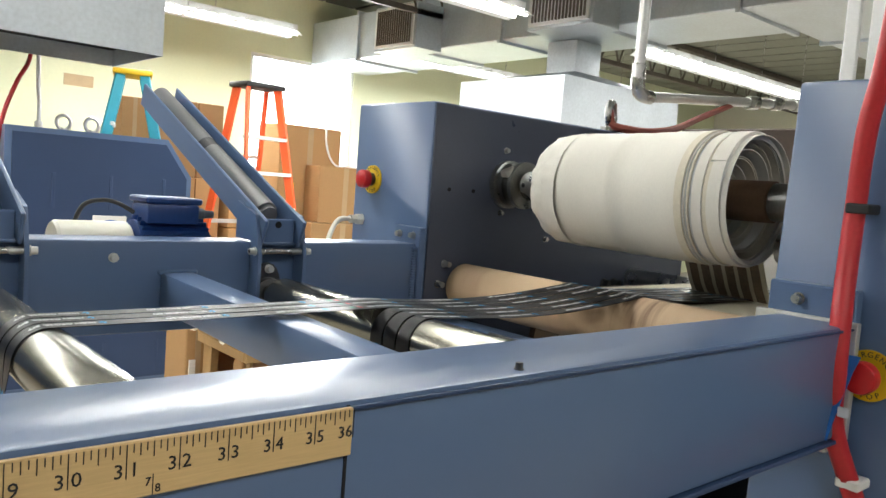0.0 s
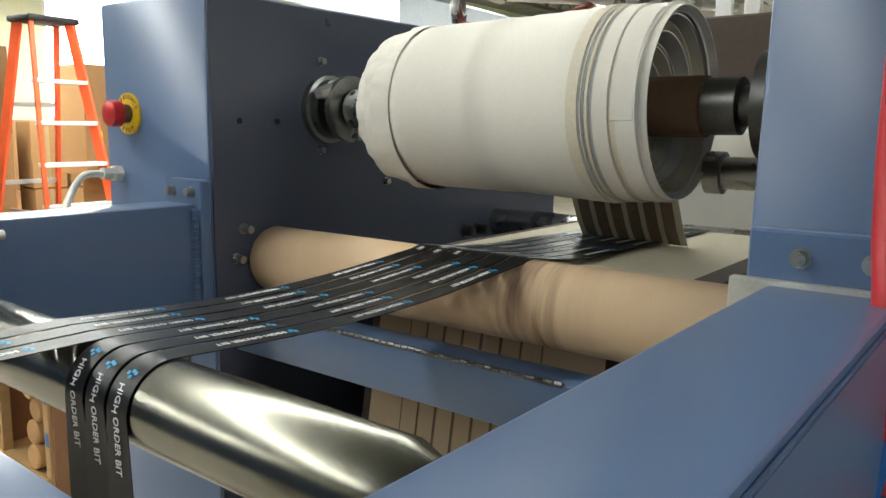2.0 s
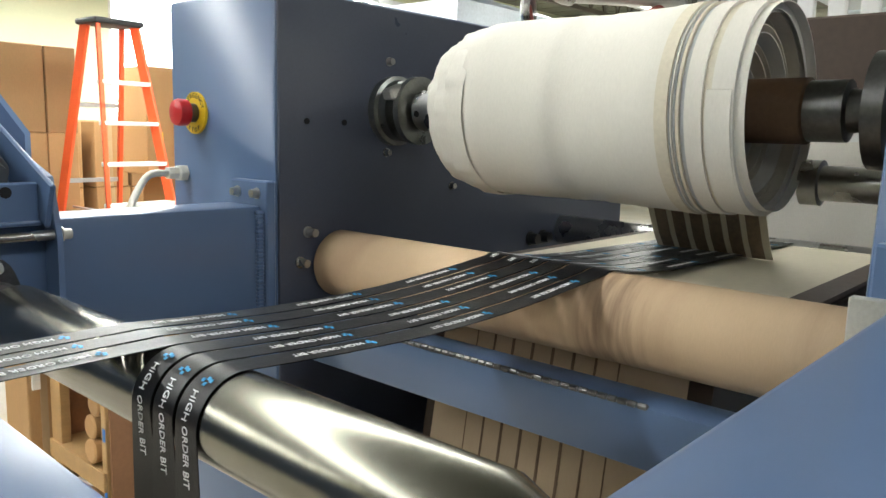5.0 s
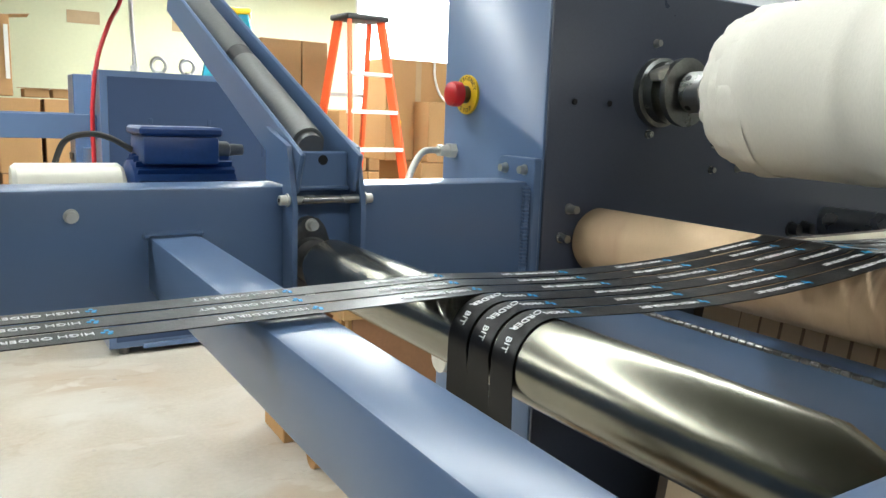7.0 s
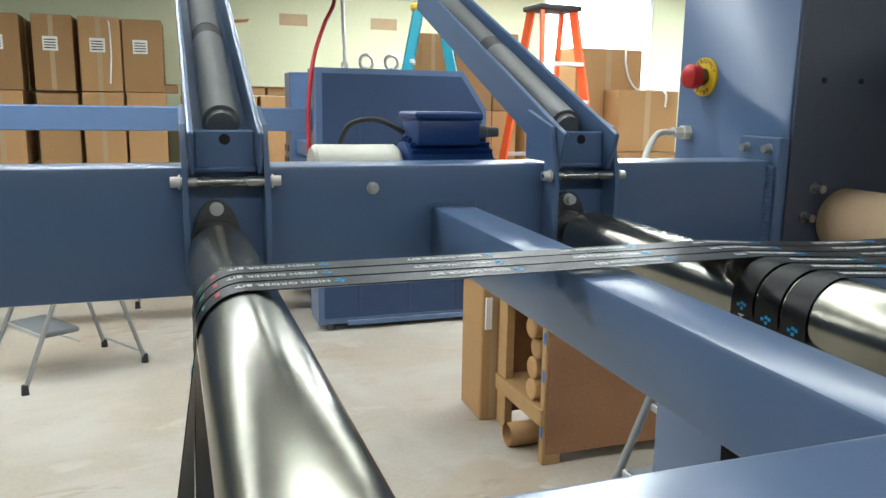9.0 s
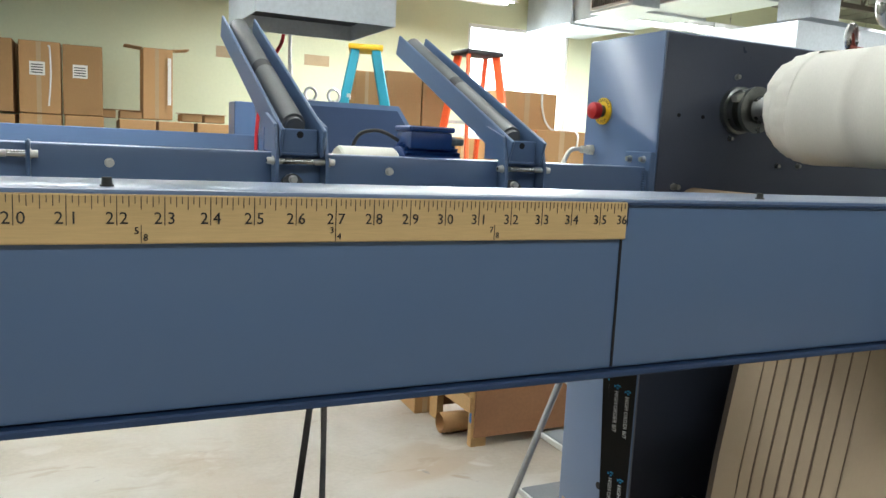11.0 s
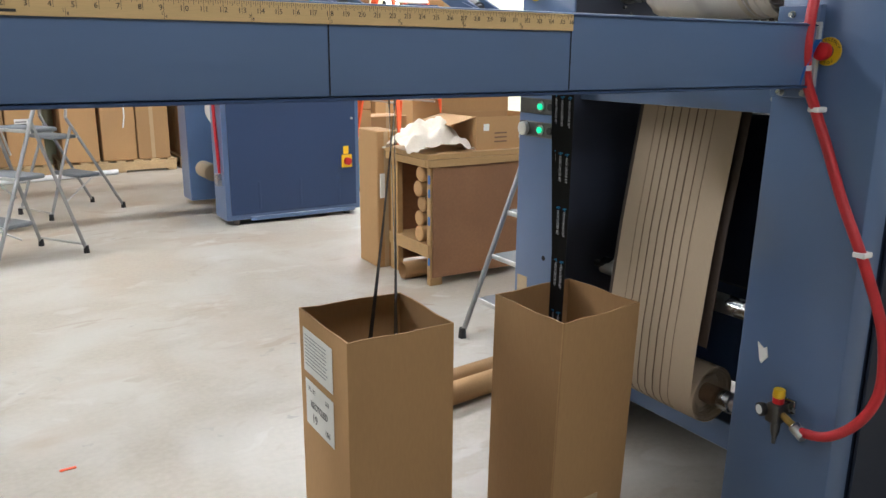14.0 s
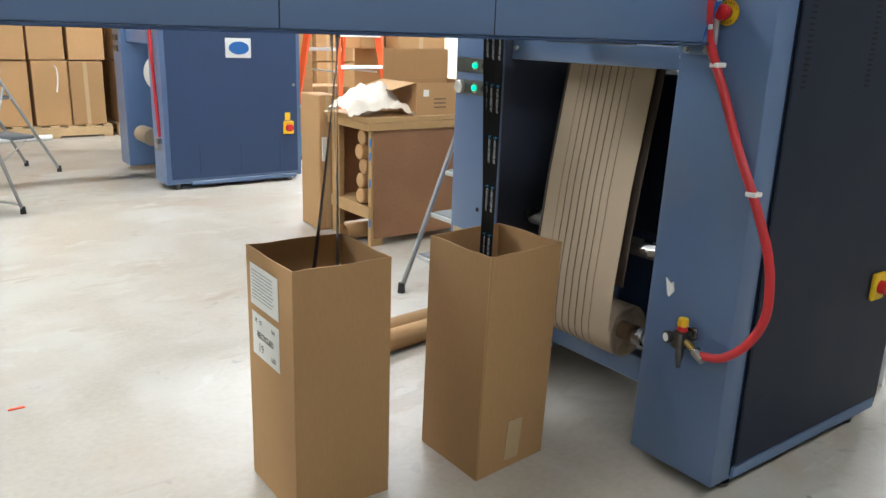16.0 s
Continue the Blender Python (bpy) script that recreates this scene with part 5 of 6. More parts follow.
def overhead_pipe():
    th = thing("air_pipe", (1.5, 1.0, 1.9), "grey steel air pipe dropping from the roof with fittings", "pipe")
    part("drop", rod((1.725, 1.07, 1.86), (1.725, 1.07, 3.96), 0.0165, segs=14), ALU, th)
    part("elbow", tube([(1.725, 1.07, 1.93), (1.725, 1.07, 1.87), (1.74, 1.067, 1.84), (1.785, 1.06, 1.835)], 0.021, 12, 6), STEEL, th)
    a0, a1 = Vector((1.755, 1.065, 1.835)), Vector((2.9, 0.84, 1.93))
    part("run", rod(a0, a1, 0.016, segs=14), ALU, th)
    for f in (0.4, 0.5, 0.6, 0.75):
        a = a0.lerp(a1, f)
        part("fitting", rod(a, a + (a1 - a0).normalized() * 0.045, 0.023, segs=10), STEEL, th)
    st = thing("red_lifting_strap", (1.32, 0.8, 1.70), "brown-red strap looped through the lifting eye", "strap")
    part("strap", tube([(1.335, 0.865, 1.735), (1.325, 0.845, 1.70), (1.345, 0.815, 1.69), (1.43, 0.80, 1.692), (1.60, 0.84, 1.72), (1.86, 0.93, 1.78), (2.16, 1.0, 1.86)], 0.010, 8, 8), STRAPRED, st)
    # slatted white frame beyond the machine
    th = thing("slatted_screen", (1.99, 0.3, 0), "white upright slats in a frame behind the press", "screen")
    for k in range(11):
        part("slat", box((1.98, 0.55 - k * 0.066, 0.0), (2.0, 0.588 - k * 0.066, 2.3), 0.003), FIXT, th)
    part("rail", box((1.96, -0.15, 2.25), (1.979, 0.62, 2.31), 0.003), FIXT, th)


# ---- the second press ----
def second_press():
    p = thing("second_press", (1.35, 5.43, 0), "second blue press with navy panels and a chamfered cover", "machine")
    y0, y1 = 4.78, 5.07
    bm = bmesh.new()
    prof = [(0.76, 0.045), (0.76, 1.685), (1.73, 1.685), (1.90, 1.44), (1.90, 0.045)]
    a = [bm.verts.new((x, y0 + 0.01, z)) for x, z in prof]
    b = [bm.verts.new((x, y1, z)) for x, z in prof]
    for i in range(5):
        bm.faces.new((a[i], a[(i + 1) % 5], b[(i + 1) % 5], b[i]))
    bm.faces.new(a)
    bm.faces.new(b)
    nc = part("near_cabinet", bm, BLUE, p)
    bm = bmesh.new()
    prof = [(0.80, 0.085), (0.80, 1.65), (1.715, 1.65), (1.865, 1.43), (1.865, 0.085)]
    a = [bm.verts.new((x, y0, z)) for x, z in prof]
    b = [bm.verts.new((x, y0 + 0.012, z)) for x, z in prof]
    for i in range(5):
        bm.faces.new((a[i], a[(i + 1) % 5], b[(i + 1) % 5], b[i]))
    bm.faces.new(a)
    bm.faces.new(b)
    part("side_panel", bm, NAVY, nc, "navy side panel")
    for x in (1.02, 1.36, 1.70):
        for z in (0.12, 1.2):
            part("pressed_groove", box((x, y0 - 0.003, z), (x + 0.02, y0 + 0.002, z + 0.22), 0.002), NAVY, nc)
    part("skirt", box((0.95, y0 - 0.004, 0.03), (1.85, y0 + 0.02, 0.062), 0.003), BLUE, nc)
    for x in (0.85, 1.8):
        part("levelling_foot", rod((x, y0 + 0.06, 0), (x, y0 + 0.06, 0.05), 0.03, segs=12), DARKSTEEL, nc)
    sw = part("main_switch", box((1.735, y0 - 0.02, 0.40), (1.825, y0, 0.505), 0.004), YELLOW, nc, "yellow switch plate with a red knob")
    part("knob", lathe([(0, 0.032), (0.03, 0.03), (0.034, 0.024)], (1.78, y0 - 0.02, 0.452), (0, -1, 0), 20), RED, sw)
    part("tag", box((1.755, y0 - 0.004, 0.51), (1.80, y0, 0.575)), YELLOW, sw)
    lg = part("maker_badge", box((1.265, y0 - 0.004, 1.015), (1.475, y0, 1.165), 0.002), LABEL, nc, "white badge with a plain blue oval")
    part("oval", lathe([(0, 0.001), (0.0005, 0.055), (0.002, 0.055)], (0, 0, 0), (0, -1, 0), 32, None), BLUETIE, lg).data.transform(Matrix.Translation((1.375, y0 - 0.004, 1.09)) @ Matrix.Diagonal((1.5, 1, 0.9, 1)))
    part("lock", rod((1.835, y0 - 0.006, 0.80), (1.835, y0, 0.80), 0.012, segs=12), STEEL, nc)
    part("far_cabinet", box((0.745, 5.79, 0.045), (1.85, 6.05, 1.69), 0.006), BLUE, p)
    for z in (1.04, 1.13):
        part("lamp_plate", box((0.735, 5.88, z - 0.025), (0.745, 6.05, z + 0.025), 0.002), DARKSTEEL, p)
    part("beam", box((-2.9, 4.93, 1.29), (0.76, 5.005, 1.43), 0.004), BLUE, p, "long blue box beam")
    part("beam", box((-2.9, 5.80, 1.29), (0.745, 5.875, 1.43), 0.004), BLUE, p, "long blue box beam")
    part("tie_bar", box((0.79, 5.07, 1.1), (0.85, 5.79, 1.2), 0.004), BLUE, p)
    part("inner_shell", box((1.3, 5.07, 0.1), (1.7, 5.79, 1.5), 0.004), NAVY, p)
    part("paper_roll", lathe([(0, 0.03), (0.001, 0.07), (0.3, 0.07), (0.301, 0.03)], (0.84, 5.68, 0.34), (0, -1, 0), 28), PAPER, p, "tan take-up roll")
    part("white_roll", lathe([(0, 0.03), (0.001, 0.17), (0.4, 0.17), (0.401, 0.03)], (1.04, 5.63, 0.85), (0, -1, 0), 36), FELT, p, "white roll")
    h = thing("air_hose", (0.75, 4.89, 0.35), "red air hose hanging along the second press", "hose")
    part("pipe", tube([(0.755, 4.89, 0.40), (0.745, 4.89, 0.62), (0.735, 4.89, 0.95), (0.73, 4.89, 1.30), (0.735, 4.87, 1.52), (0.77, 4.88, 1.75), (0.84, 4.9, 1.95), (0.925, 4.98, 2.12), (0.93, 5.0, 2.4), (0.92, 5.0, 3.0), (0.92, 5.0, 3.96)], 0.0125, 10, 8), HOSE, h)
    part("regulator", box((0.72, 4.86, 0.31), (0.775, 4.92, 0.41), 0.006), STEEL, h)
    c = thing("conduit", (1.0, 5.05, 1.685), "grey conduit rising from the second press", "conduit")
    part("pipe", tube([(1.0, 5.05, 1.685), (1.0, 5.05, 1.83), (0.99, 5.06, 2.2), (0.99, 5.06, 3.96)], 0.013, 10, 6), ALU, c)
    part("gland", rod((1.0, 5.05, 1.685), (1.0, 5.05, 1.73), 0.024, segs=12), ALU, c)
    for x in (1.12, 1.29):
        e = thing("lifting_eye", (x, 4.95, 1.685), "pale lifting eye on the second press", "lifting eye", "lifting eyes")
        part("ring", tube([(x + 0.042 * math.cos(a), 4.95, 1.735 + 0.045 * math.sin(a)) for a in [2 * math.pi * k / 20 for k in range(21)]], 0.011, 8, 0), ALU, e)
        part("stem", rod((x, 4.95, 1.685), (x, 4.95, 1.702), 0.02, segs=12), ALU, e)


# ---- ladders and stools ----
def step_ladder(at, turn, height, material, label, top_mat):
    """A fibreglass step ladder; steps face -y before it is turned."""
    th = thing("step_ladder", (0, 0, 0), label, "ladder", "fibreglass step ladders")
    h = height
    hw0, hw1, dep = 0.34, 0.15, 0.9
    rails = []
    for s in (-1, 1):
        for front in (0, 1):
            a = Vector((s * (hw0 if front else hw0 - 0.03), -dep / 2 - 0.06 if front else dep / 2 + 0.1, 0))
            b = Vector((s * hw1, -0.09 if front else 0.09, h - 0.04))
            d = b - a
            q = d.to_track_quat("Z", "Y").to_matrix().to_4x4()
            bm = box((-0.016, -0.038, 0), (0.016, 0.038, d.length), 0.004, m=Matrix.Translation(a) @ q @ pose(0, 0, 0, 0, 0, 0))
            part("front_rail" if front else "rear_rail", bm, material, th)
            part("foot", box((a.x - 0.028, a.y - 0.05, 0), (a.x + 0.028, a.y + 0.05, 0.04), 0.004), BLACK, th)
    n = int((h - 0.2) / 0.3048)
    for k in range(1, n + 1):
        z = k * 0.3048
        f = z / (h - 0.04)
        w = hw0 + (hw1 - hw0) * f + 0.012
        y = (-dep / 2 - 0.06) + ((dep / 2 + 0.06) - 0.09) * f
        part("step", box((-w, y - 0.045, z - 0.03), (w, y + 0.045, z + 0.002), 0.004), STEPWHITE, th, "aluminium step")
    for z in (0.45, 1.05, 1.65):
        f = z / (h - 0.04)
        w = (hw0 - 0.03) + (hw1 - hw0 + 0.03) * f
        y = (dep / 2 + 0.1) + (0.09 - dep / 2 - 0.1) * f
        part("rear_brace", box((-w, y - 0.008, z - 0.018), (w, y + 0.008, z + 0.018), 0.002), ALU, th)
    part("top_cap", box((-hw1 - 0.05, -0.15, h - 0.045), (hw1 + 0.05, 0.15, h), 0.014, segs=2), top_mat, th, "moulded top cap")
    for s in (-1, 1):
        part("spreader", rod((s * 0.235, -0.27, 0.85), (s * 0.21, 0.26, 0.85), 0.009, segs=8), ALU, th)
    part("sticker", box((hw0 - 0.06 - 0.018, -0.235, 1.25), (hw0 - 0.06 + 0.02, -0.228, 1.45), m=Matrix.Translation((-0.02, 0, 0))), YELLOW, th, "yellow warning sticker")
    th.matrix_basis = pose(at[0], at[1], 0, 0, 0, turn)
    return th


def step_stool(at, turn, steps, h, label, dep=0.66, rises=0):
    """A folding stool with grey tube legs and plastic treads; it climbs toward +y before it is turned."""
    th = thing("step_stool", (0, 0, 0), label, "step stool", "folding step stools")
    w = 0.22
    for s in (-1, 1):
        top = (s * (w - 0.04), 0.06, h)
        part("front_leg", rod((s * w, -dep * 0.55, 0.02), top, 0.0125, segs=12), TUBEGREY, th)
        part("rear_leg", tube([(s * w, dep * 0.45, 0.02), (s * (w - 0.02), dep * 0.24, h * 0.48), (s * (w - 0.04), 0.02, h * 0.93)], 0.012, 10, 6), TUBEGREY, th)
        for y in (-dep * 0.55, dep * 0.45):
            part("rubber_foot", rod((s * w, y, 0), (s * w, y, 0.05), 0.02, 0.016, segs=10), BLACK, th)
    for k in range(steps):
        f = (k + 1) / ((rises or steps) + 0.35)
        z = h * f * 0.97
        y = -dep * 0.55 + (0.06 + dep * 0.55) * f
        t = part("tread", box((-w + 0.03, y - 0.01, z - 0.03), (w - 0.03, y + 0.19, z), 0.012, segs=2), GREYPL, th, "grey plastic tread")
        part("edge", box((-w + 0.025, y - 0.014, z - 0.028), (w - 0.025, y - 0.006, z - 0.006), 0.002), ALU, t)
        part("tread_strut", rod((-w + 0.01, y + 0.08, z - 0.03), (-w + 0.03, dep * 0.20, z - 0.20 if z > 0.3 else 0.08), 0.007, segs=8), ALU, th)
    part("floor_bar", rod((-w, dep * 0.45, 0.06), (w, dep * 0.45, 0.06), 0.009, segs=8), ALU, th)
    part("hand_rail", tube([(-w + 0.04, 0.06, h), (-w + 0.05, 0.05, h + 0.10), (0, 0.045, h + 0.13), (w - 0.05, 0.05, h + 0.10), (w - 0.04, 0.06, h)], 0.012, 10, 6), ALU, th)
    th.matrix_basis = pose(at[0], at[1], 0, 0, 0, turn)
    return th


# ---- table and stores ----
def carton(lo, hi, turn=0.0, label="closed brown cardboard carton", group="stacked cartons", tape=True, sticker=False):
    c = [(a + b) / 2 for a, b in zip(lo, hi)]
    th = thing("carton", (c[0], c[1], lo[2]), label, "box", group)
    m = Matrix.Translation(c) @ pose(0, 0, 0, 0, 0, turn)
    s = [(b - a) / 2 for a, b in zip(lo, hi)]
    bm = box([-v for v in s], s, 0.006, m=m, segs=1)
    part("body", bm, CARD, th)
    if tape:
        t = part("tape", box((-s[0] * 0.06 - 0.02, -s[1] - 0.0015, -s[2] + 0.004), (s[0] * 0.06 + 0.0, -s[1] + 0.001, s[2] - 0.004), m=m), TAPE, th)
        part("top_seam", box((-s[0] + 0.01, -0.003, s[2] - 0.001), (s[0] - 0.01, 0.003, s[2] + 0.0012), m=m), TAPE, th)
    if sticker:
        st = part("label", box((-s[0] * 0.5, -s[1] - 0.003, 0.02), (s[0] * 0.25, -s[1] - 0.0008, 0.15), m=m), LABEL, th, "white shipping label")
        for k in range(4):
            part("print_bar", box((-s[0] * 0.42, -s[1] - 0.0042, 0.04 + k * 0.025), (s[0] * 0.15, -s[1] - 0.0028, 0.05 + k * 0.025), m=m), INK, st)
    return th


def pallet(x, y, w=1.2, d=1.0):
    th = thing("pallet", (x + w / 2, y + d / 2, 0), "weathered wooden pallet under cartons", "pallet", "pallets")
    for k in range(3):
        part("stringer", box((x, y + k * (d - 0.09) / 2, 0.022), (x + w, y + k * (d - 0.09) / 2 + 0.09, 0.115), 0.003), PALLETW, th)
    for k in range(7):
        a = x + k * (w - 0.1) / 6
        part("deck_board", box((a, y, 0.115), (a + 0.1, y + d, 0.135), 0.002), PALLETW, th)
        if k % 3 == 0:
            part("base_board", box((a, y, 0), (a + 0.1, y + d, 0.022), 0.002), PALLETW, th)
    return th


def stores():
    rnd = random.Random(11)
    y0, zs = 8.15, (0.137, 0.842, 1.547)
    # pallets of tall cartons along the wall; the third tier stands on part of them only
    for x0 in (-3.80, -2.55, -1.30, -0.02, 1.24, 2.50, 3.76):
        pallet(x0, 8.13)
        for lv in range(3):
            for i in range(3):
                xa = x0 + 0.03 + i * 0.385 + rnd.uniform(-0.012, 0.012)
                if lv == 2 and not -2.6 < xa < -0.4:
                    continue
                for row in range(2):
                    w, d = rnd.uniform(0.345, 0.372), rnd.uniform(0.0, 0.025)
                    carton((xa, y0 + row * 0.40 + d, zs[lv]), (xa + w, y0 + row * 0.40 + 0.36, zs[lv] + 0.70 - rnd.uniform(0, 0.02)), rnd.uniform(-1.6, 1.6),
                           sticker=(row == 0 and (lv == 2 or rnd.random() < 0.25)), tape=rnd.random() < 0.5)
    # a tall carton with spread flaps on the second tier
    zt, x0, x1 = zs[2], 0.24, 0.53
    c = carton((x0, y0 + 0.02, zt), (x1, y0 + 0.32, 2.27), 2.0, "tall open carton with flaps spread, on a stack", tape=True)
    for x, s in ((x0, -1), (x1, 1)):
        m = Matrix.Translation((x, 0, 2.27)) @ pose(0, 0, 0, 0, -s * 6, 0)
        part("flap", box((min(0, s * 0.17), y0 + 0.02, -0.003), (max(0, s * 0.17), y0 + 0.32, 0.003), m=m), CARD, c)
    part("tag", box((x1 - 0.045, y0 + 0.008, 1.70), (x1 - 0.01, y0 + 0.013, 2.18)), LABEL, c)
    # low open trays on the second tier
    for xa in (0.62, 0.86, -0.22, 0.02):
        c = carton((xa, y0 + 0.02, zt - 0.005), (xa + 0.21, y0 + 0.32, zt + 0.075), rnd.uniform(-4, 4), "low brown carton lying on a stack", tape=False)
        part("flap", box((xa - 0.05, y0 + 0.0, zt + 0.076), (xa + 0.22, y0 + 0.10, zt + 0.081)), CARD, c)
    # white cords hanging down the stacks
    for x, za, zb in ((-0.62, 2.2, 1.62), (0.63, 0.78, 0.50)):
        b = thing("packing_rope", (x, y0 - 0.02, zb), "white packing rope hanging down a carton", "rope", "white ropes")
        part("strand", tube([(x, y0 + 0.01, za), (x + 0.015, y0 - 0.03, za - 0.03), (x + 0.02, y0 - 0.03, (za + zb) / 2), (x, y0 - 0.03, zb)], 0.008, 8, 6), FIXT, b)
    # stacks behind the teal and orange ladders
    for lv in range(3):
        for xa, w, ya in ((2.10, 0.26, 6.88), (2.385, 0.37, 6.75), (2.765, 0.25, 6.76)):
            hgt = 0.69 if xa > 2.2 else 0.675
            carton((xa, ya, lv * 0.71), (xa + w, ya + 0.36, lv * 0.71 + hgt + 0.018), rnd.uniform(-1.5, 1.5), "tall brown carton in a stack near the ladders", "cartons by the window", tape=xa < 2.2)
    carton((3.86, 6.45, 0), (4.66, 7.3, 1.045), 1.5, "large brown carton standing near the window", "cartons by the window")
    carton((3.98, 6.50, 1.047), (4.64, 6.80, 1.635), -1.5, "brown carton on another carton near the window", "cartons by the window")
    c2 = carton((3.66, 6.83, 1.047), (4.42, 7.28, 2.04), 2, "large creased brown carton near the window", "cartons by the window")
    part("cord", tube([(4.20, 6.90, 2.06), (4.205, 6.81, 2.04), (4.21, 6.80, 1.9), (4.26, 6.80, 1.75), (4.34, 6.80, 1.66), (4.42, 6.79, 1.645), (4.45, 6.70, 1.65), (4.47, 6.48, 1.62), (4.48, 6.48, 1.48)], 0.011, 8, 6), FIXT, c2, "white cord hanging down")
    for xa, ya, w, hgt in ((3.05, 6.9, 0.5, 0.62), (3.35, 6.3, 0.42, 0.5)):
        carton((xa, ya, 0), (xa + w, ya + 0.42, hgt), 3, "brown carton standing on the floor behind the ladder", "cartons by the window")
    # pale notice panels on the wall
    for x in (1.13, 2.20):
        tagged(part("notice_sheet", box((x, 9.192, 2.34), (x + 0.32, 9.198, 2.47)), BARE), "faded pinkish notice on the wall", "notice")
    # long white tube and short tubes on the floor
    b = thing("white_tube", (-1.2, 7.8, 0.03), "long white plastic tube lying on the floor", "tube")
    part("tube", rod((-2.4, 7.57, 0.03), (0.52, 8.04, 0.03), 0.03, segs=14), FIXT, b)
    for k in range(2):
        b = thing("cardboard_tube", (0.75, 1.27 + k * 0.1, 0.045), "tan cardboard tube lying on the floor", "tube", "cardboard tubes on the floor")
        part("tube", lathe([(0, 0.045), (0.9, 0.045), (0.9, 0.039), (0.002, 0.039)], (0.36, 1.225 + k * 0.098, 0.045), (0.89, 0.09, 0), 24, caps=False), CARD, b)
    r = thing("red_scrap", (-0.76, 1.486, 0.002), "small red plastic scrap on the floor", "scrap")
    part("scrap", box((-0.785, 1.48, 0), (-0.735, 1.492, 0.004), 0.001), ORANGE, r)


def work_table():
    th = thing("work_table", (1.75, 2.87, 0), "pine and plywood work table with a tube rack", "table")
    x0, x1, y0, y1, zt = 1.30, 2.25, 2.63, 3.11, 0.772
    part("tabletop", box((x0 - 0.03, y0 - 0.02, zt - 0.03), (x1 + 0.03, y1 + 0.02, zt), 0.003), WOOD, th)
    part("apron", box((x0 - 0.03, y0 - 0.022, zt - 0.075), (x1 + 0.02, y0 - 0.002, zt - 0.031), 0.003), WOOD, th)
    part("apron", box((x0 - 0.032, y0 - 0.001, zt - 0.075), (x0 - 0.012, y1, zt - 0.031), 0.003), WOOD, th)
    for x in (x0, x1 - 0.05):
        for y in (y0, y1 - 0.09):
            part("leg", box((x, y, 0), (x + (0.04 if y > y0 else 0.085), y + (0.09 if y > y0 else 0.036), zt - 0.031), 0.003), WOOD, th)
    part("front_panel", box((x0 + 0.012, y0 - 0.014, 0.05), (x1 - 0.012, y0 - 0.001, zt - 0.077), 0.001), PLY, th, "reddish plywood panel")
    part("shelf", box((x0 + 0.002, y0 + 0.02, 0.22), (x1 - 0.01, y1 - 0.01, 0.24), 0.002), WOOD, th)
    part("end_rail", box((x0 - 0.012, y0 + 0.002, 0.17), (x0 - 0.001, y1 - 0.002, 0.245), 0.002), WOOD, th)
    part("back_panel", box((x0 + 0.042, y1 - 0.015, 0.05), (x1 - 0.052, y1 - 0.004, zt - 0.08), 0.001), PLY, th)
    for k in range(5):
        b = thing("cardboard_tube", (1.7, 2.6, 0.25), "tan cardboard tube stacked in the table rack", "tube", "tubes in the rack")
        y, z = 2.75 + (0.015 if k % 2 else 0), 0.294 + (k % 5) * 0.088
        part("tube", lathe([(0, 0.020), (0.0005, 0.040), (0.007, 0.047), (0.86, 0.047), (0.8605, 0.02)], (x0 - 0.008 + 0.009 * (k % 3), y, z), (1, 0, 0), 24), CARD, b)
    b = thing("cardboard_tube", (1.4, 2.62, 0.05), "tan cardboard tube lying under the table", "tube")
    part("tube", lathe([(0, 0.052), (0.8, 0.052), (0.8, 0.045), (0.002, 0.045)], (x0 - 0.06, 2.85, 0.052), (1, 0, 0), 24, caps=False), CARD, b)
    for z in (0.12, 0.36, 0.52, 0.60):
        part("tape_strip", box((x0 - 0.0015, y0 + 0.002, z), (x0 - 0.0003, y0 + 0.022, z + 0.05)), BLUETIE, th, "blue tape strip")
    # open carton with crumpled paper on top
    c = thing("packing_carton", (1.75, 2.75, zt), "open carton with a raised flap on the work table", "box")
    bx0, bx1, by0, by1, bz = 1.63, 2.15, 2.66, 3.06, zt + 0.19
    for lo, hi in (((bx0, by0, zt), (bx1, by0 + 0.005, bz)), ((bx0, by1 - 0.005, zt), (bx1, by1, bz)), ((bx0, by0 + 0.005, zt), (bx0 + 0.005, by1 - 0.005, bz)), ((bx1 - 0.005, by0 + 0.005, zt), (bx1, by1 - 0.005, bz))):
        part("panel", box(lo, hi), CARD, c)
    part("flap", box((bx0 + 0.01, by1 - 0.003, bz + 0.001), (bx1, by1 + 0.002, bz + 0.19)), CARD, c)
    part("flap", box((-0.17, by0 + 0.02, -0.0025), (0, by1 - 0.02, 0.0025), m=Matrix.Translation((bx0, 0, bz)) @ pose(0, 0, 0, 0, -14, 0)), CARD, c)
    part("label", box((1.94, by0 - 0.0015, zt + 0.06), (1.99, by0 - 0.0005, zt + 0.15)), LABEL, c)
    part("label", box((1.68, by0 - 0.0015, zt + 0.11), (1.72, by0 - 0.0005, zt + 0.15)), LABEL, c)
    for k in range(3):
        part("print_bar", box((1.76, by0 - 0.0015, zt + 0.04 + k * 0.025), (1.85, by0 - 0.0005, zt + 0.048 + k * 0.025)), CORE, c)
    pw = thing("packing_paper", (1.4, 2.82, zt), "crumpled tan packing paper on the work table", "paper")
    bm = bmesh.new()
    bmesh.ops.create_grid(bm, x_segments=26, y_segments=22, size=1)
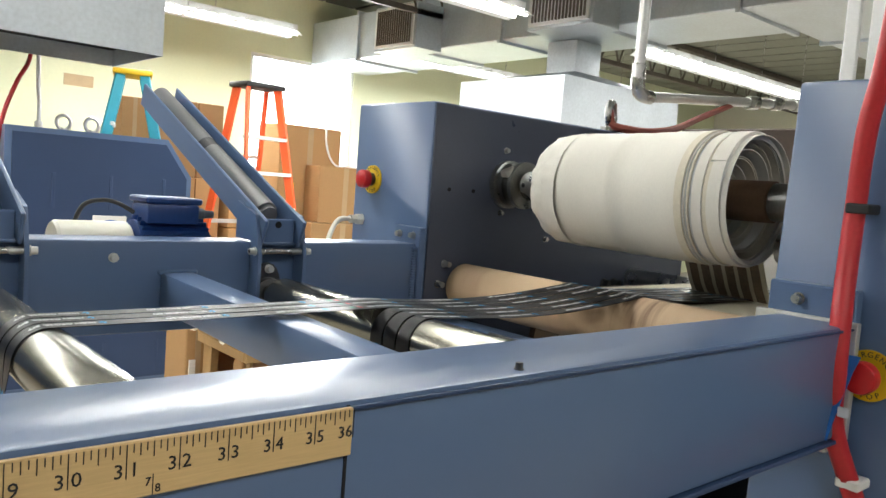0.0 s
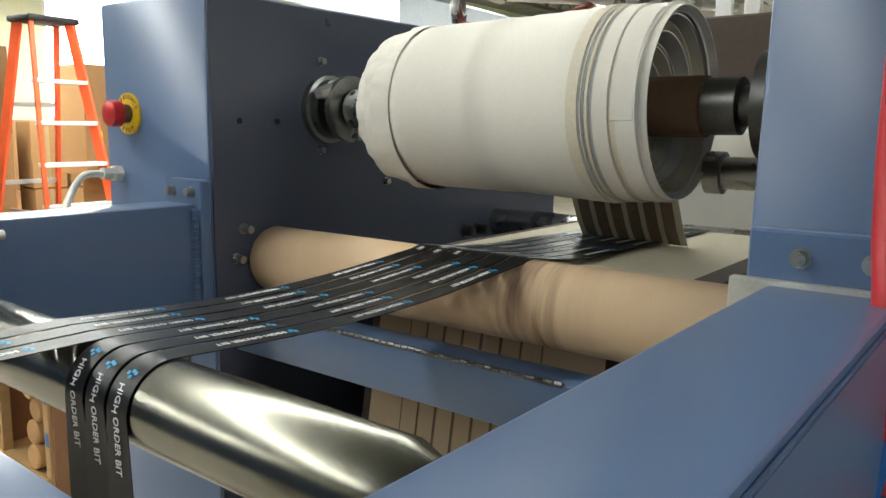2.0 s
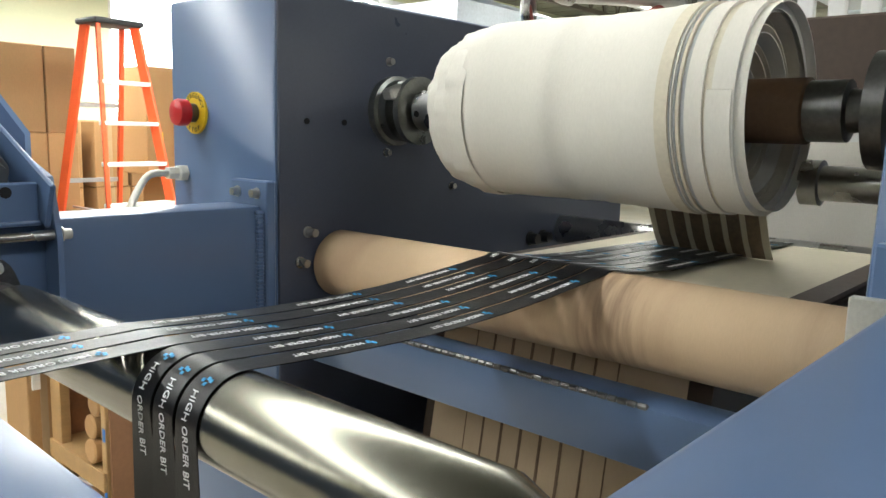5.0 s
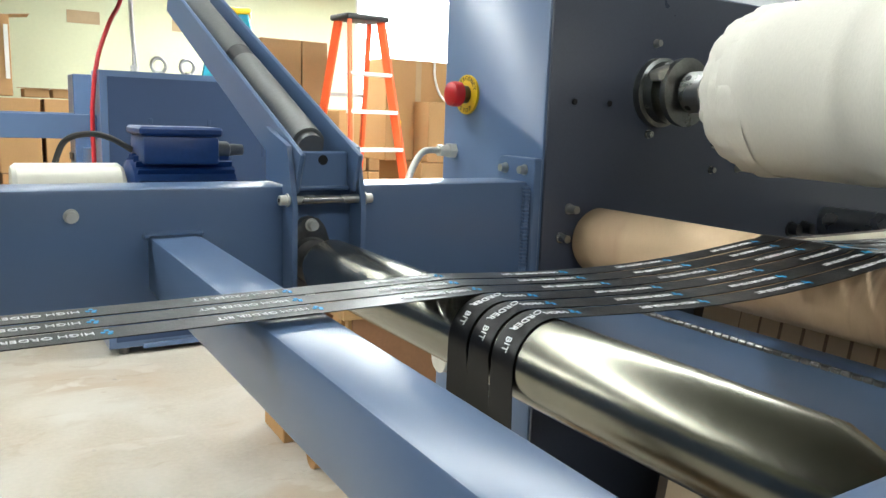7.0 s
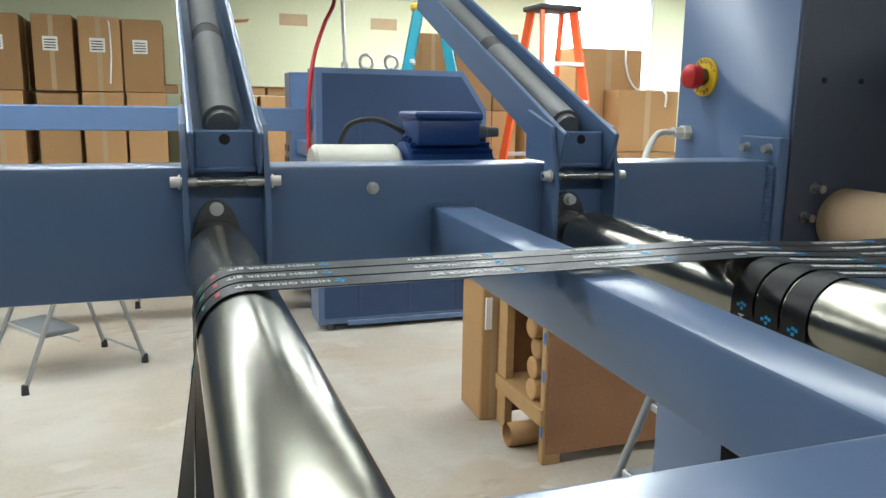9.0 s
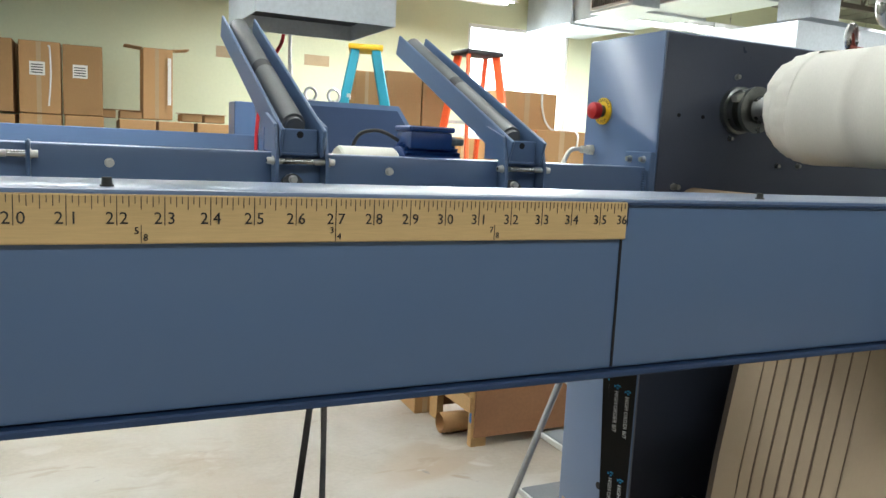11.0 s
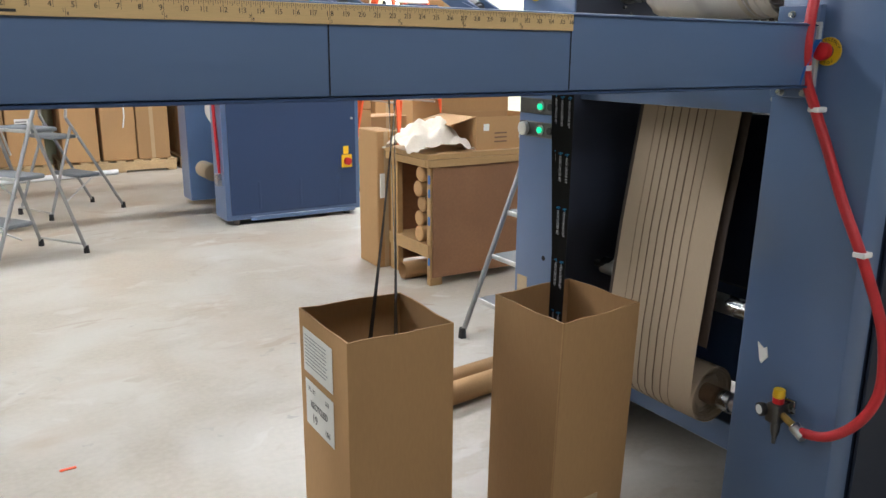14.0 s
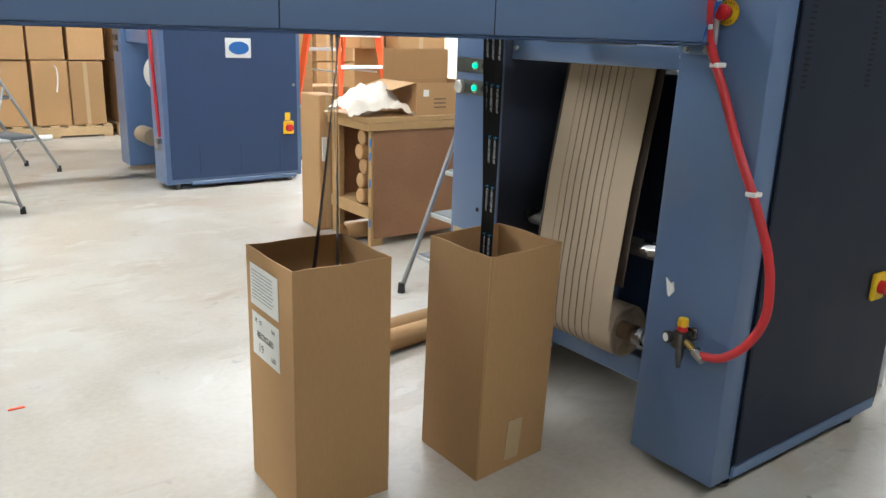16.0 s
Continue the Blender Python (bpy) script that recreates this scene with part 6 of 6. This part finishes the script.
    for v in bm.verts:
        u, w = v.co.x, v.co.y
        hgt = max(0, 1 - (u * u + w * w) * 0.62)
        v.co = Vector((1.40 + u * 0.22 + 0.02 * noise.noise((u * 3, w * 3, 1)), 2.82 + w * 0.17, zt + 0.006 + hgt * (0.14 + 0.12 * noise.noise((u * 2.2, w * 2.2, 5))) + 0.03 * abs(noise.noise((u * 5, w * 5, 2)))))
    bmesh.ops.solidify(bm, geom=bm.faces[:], thickness=0.002)
    part("sheet", bm, WRAP, pw)
    t = carton((1.23, 3.135, 0), (1.37, 3.41, 0.86), -2, "tall narrow brown carton standing beside the work table", "", True)
    part("label", box((1.24, 3.122, 0.45), (1.27, 3.133, 0.60)), LABEL, t)


# ---- build ----
room()
for row in ROWS:
    light_row(*row)
ducts()
hood(0.55, 1.41, 4.1, 4.96, 2.13, "galvanised extraction hood above the second press", 0.36, 0.3)
hood(4.92, 6.70, 4.15, 5.5, 2.15, "pale galvanised extraction hood beyond the press", 0.42, 0.16, 3.04)
press()
yardstick()
arm = tension_arm(0.407)
tension_arm(-0.032, arm)
spare_bracket()
motor()
roll = paper_roll()
tan_roll = heat_roll()
roller_a, roller_b = guide_roller(R1X), guide_roller(R2X)
webs()
ribbons()
cartons()
air_line()
overhead_pipe()
second_press()
step_ladder((2.955, 5.97), 5, 2.29, ORANGE, "orange fibreglass step ladder with aluminium steps", BLACK)
step_ladder((1.955, 6.2), -109, 2.26, TEAL, "teal fibreglass step ladder with a yellow top", YELLOW)
step_stool((-0.66, 4.50), -57, 3, 0.98, "folding step stool with grey tube legs, standing open")
step_stool((-0.205, 6.06), 116, 2, 0.80, "folding step stool with grey plastic treads, standing open")
step_stool((1.363, 1.612), -90, 3, 1.12, "folding step stool with grey treads beside the press", rises=5)
work_table()
stores()


def motions():
    turn = 20.0
    times = [k * 0.5 for k in range(33)]
    walk(roll, [(t, pose(AX, 0.48, AZ, 0, -turn * t, 0)) for t in times])
    walk(tan_roll, [(t, pose(TX, 0.47, TZ, 0, -math.degrees(SPEED / TR) * t, 0)) for t in times])
    for ob, x in ((roller_a, R1X), (roller_b, R2X)):
        walk(ob, [(t, pose(x, 0.46, RZ, 0, -math.degrees(SPEED / RR) * t, 0)) for t in times])
    for ob, track, s0 in MOVING:
        inv = ob.matrix_parent_inverse.inverted()
        base = ob.parent.matrix_basis
        rows, step = [], 0.25
        for k in range(65):
            t = k * step
            rows.append((t, track.frame_at(s0 + SPEED * t, 0.0013)))
        walk(ob, rows)


motions()
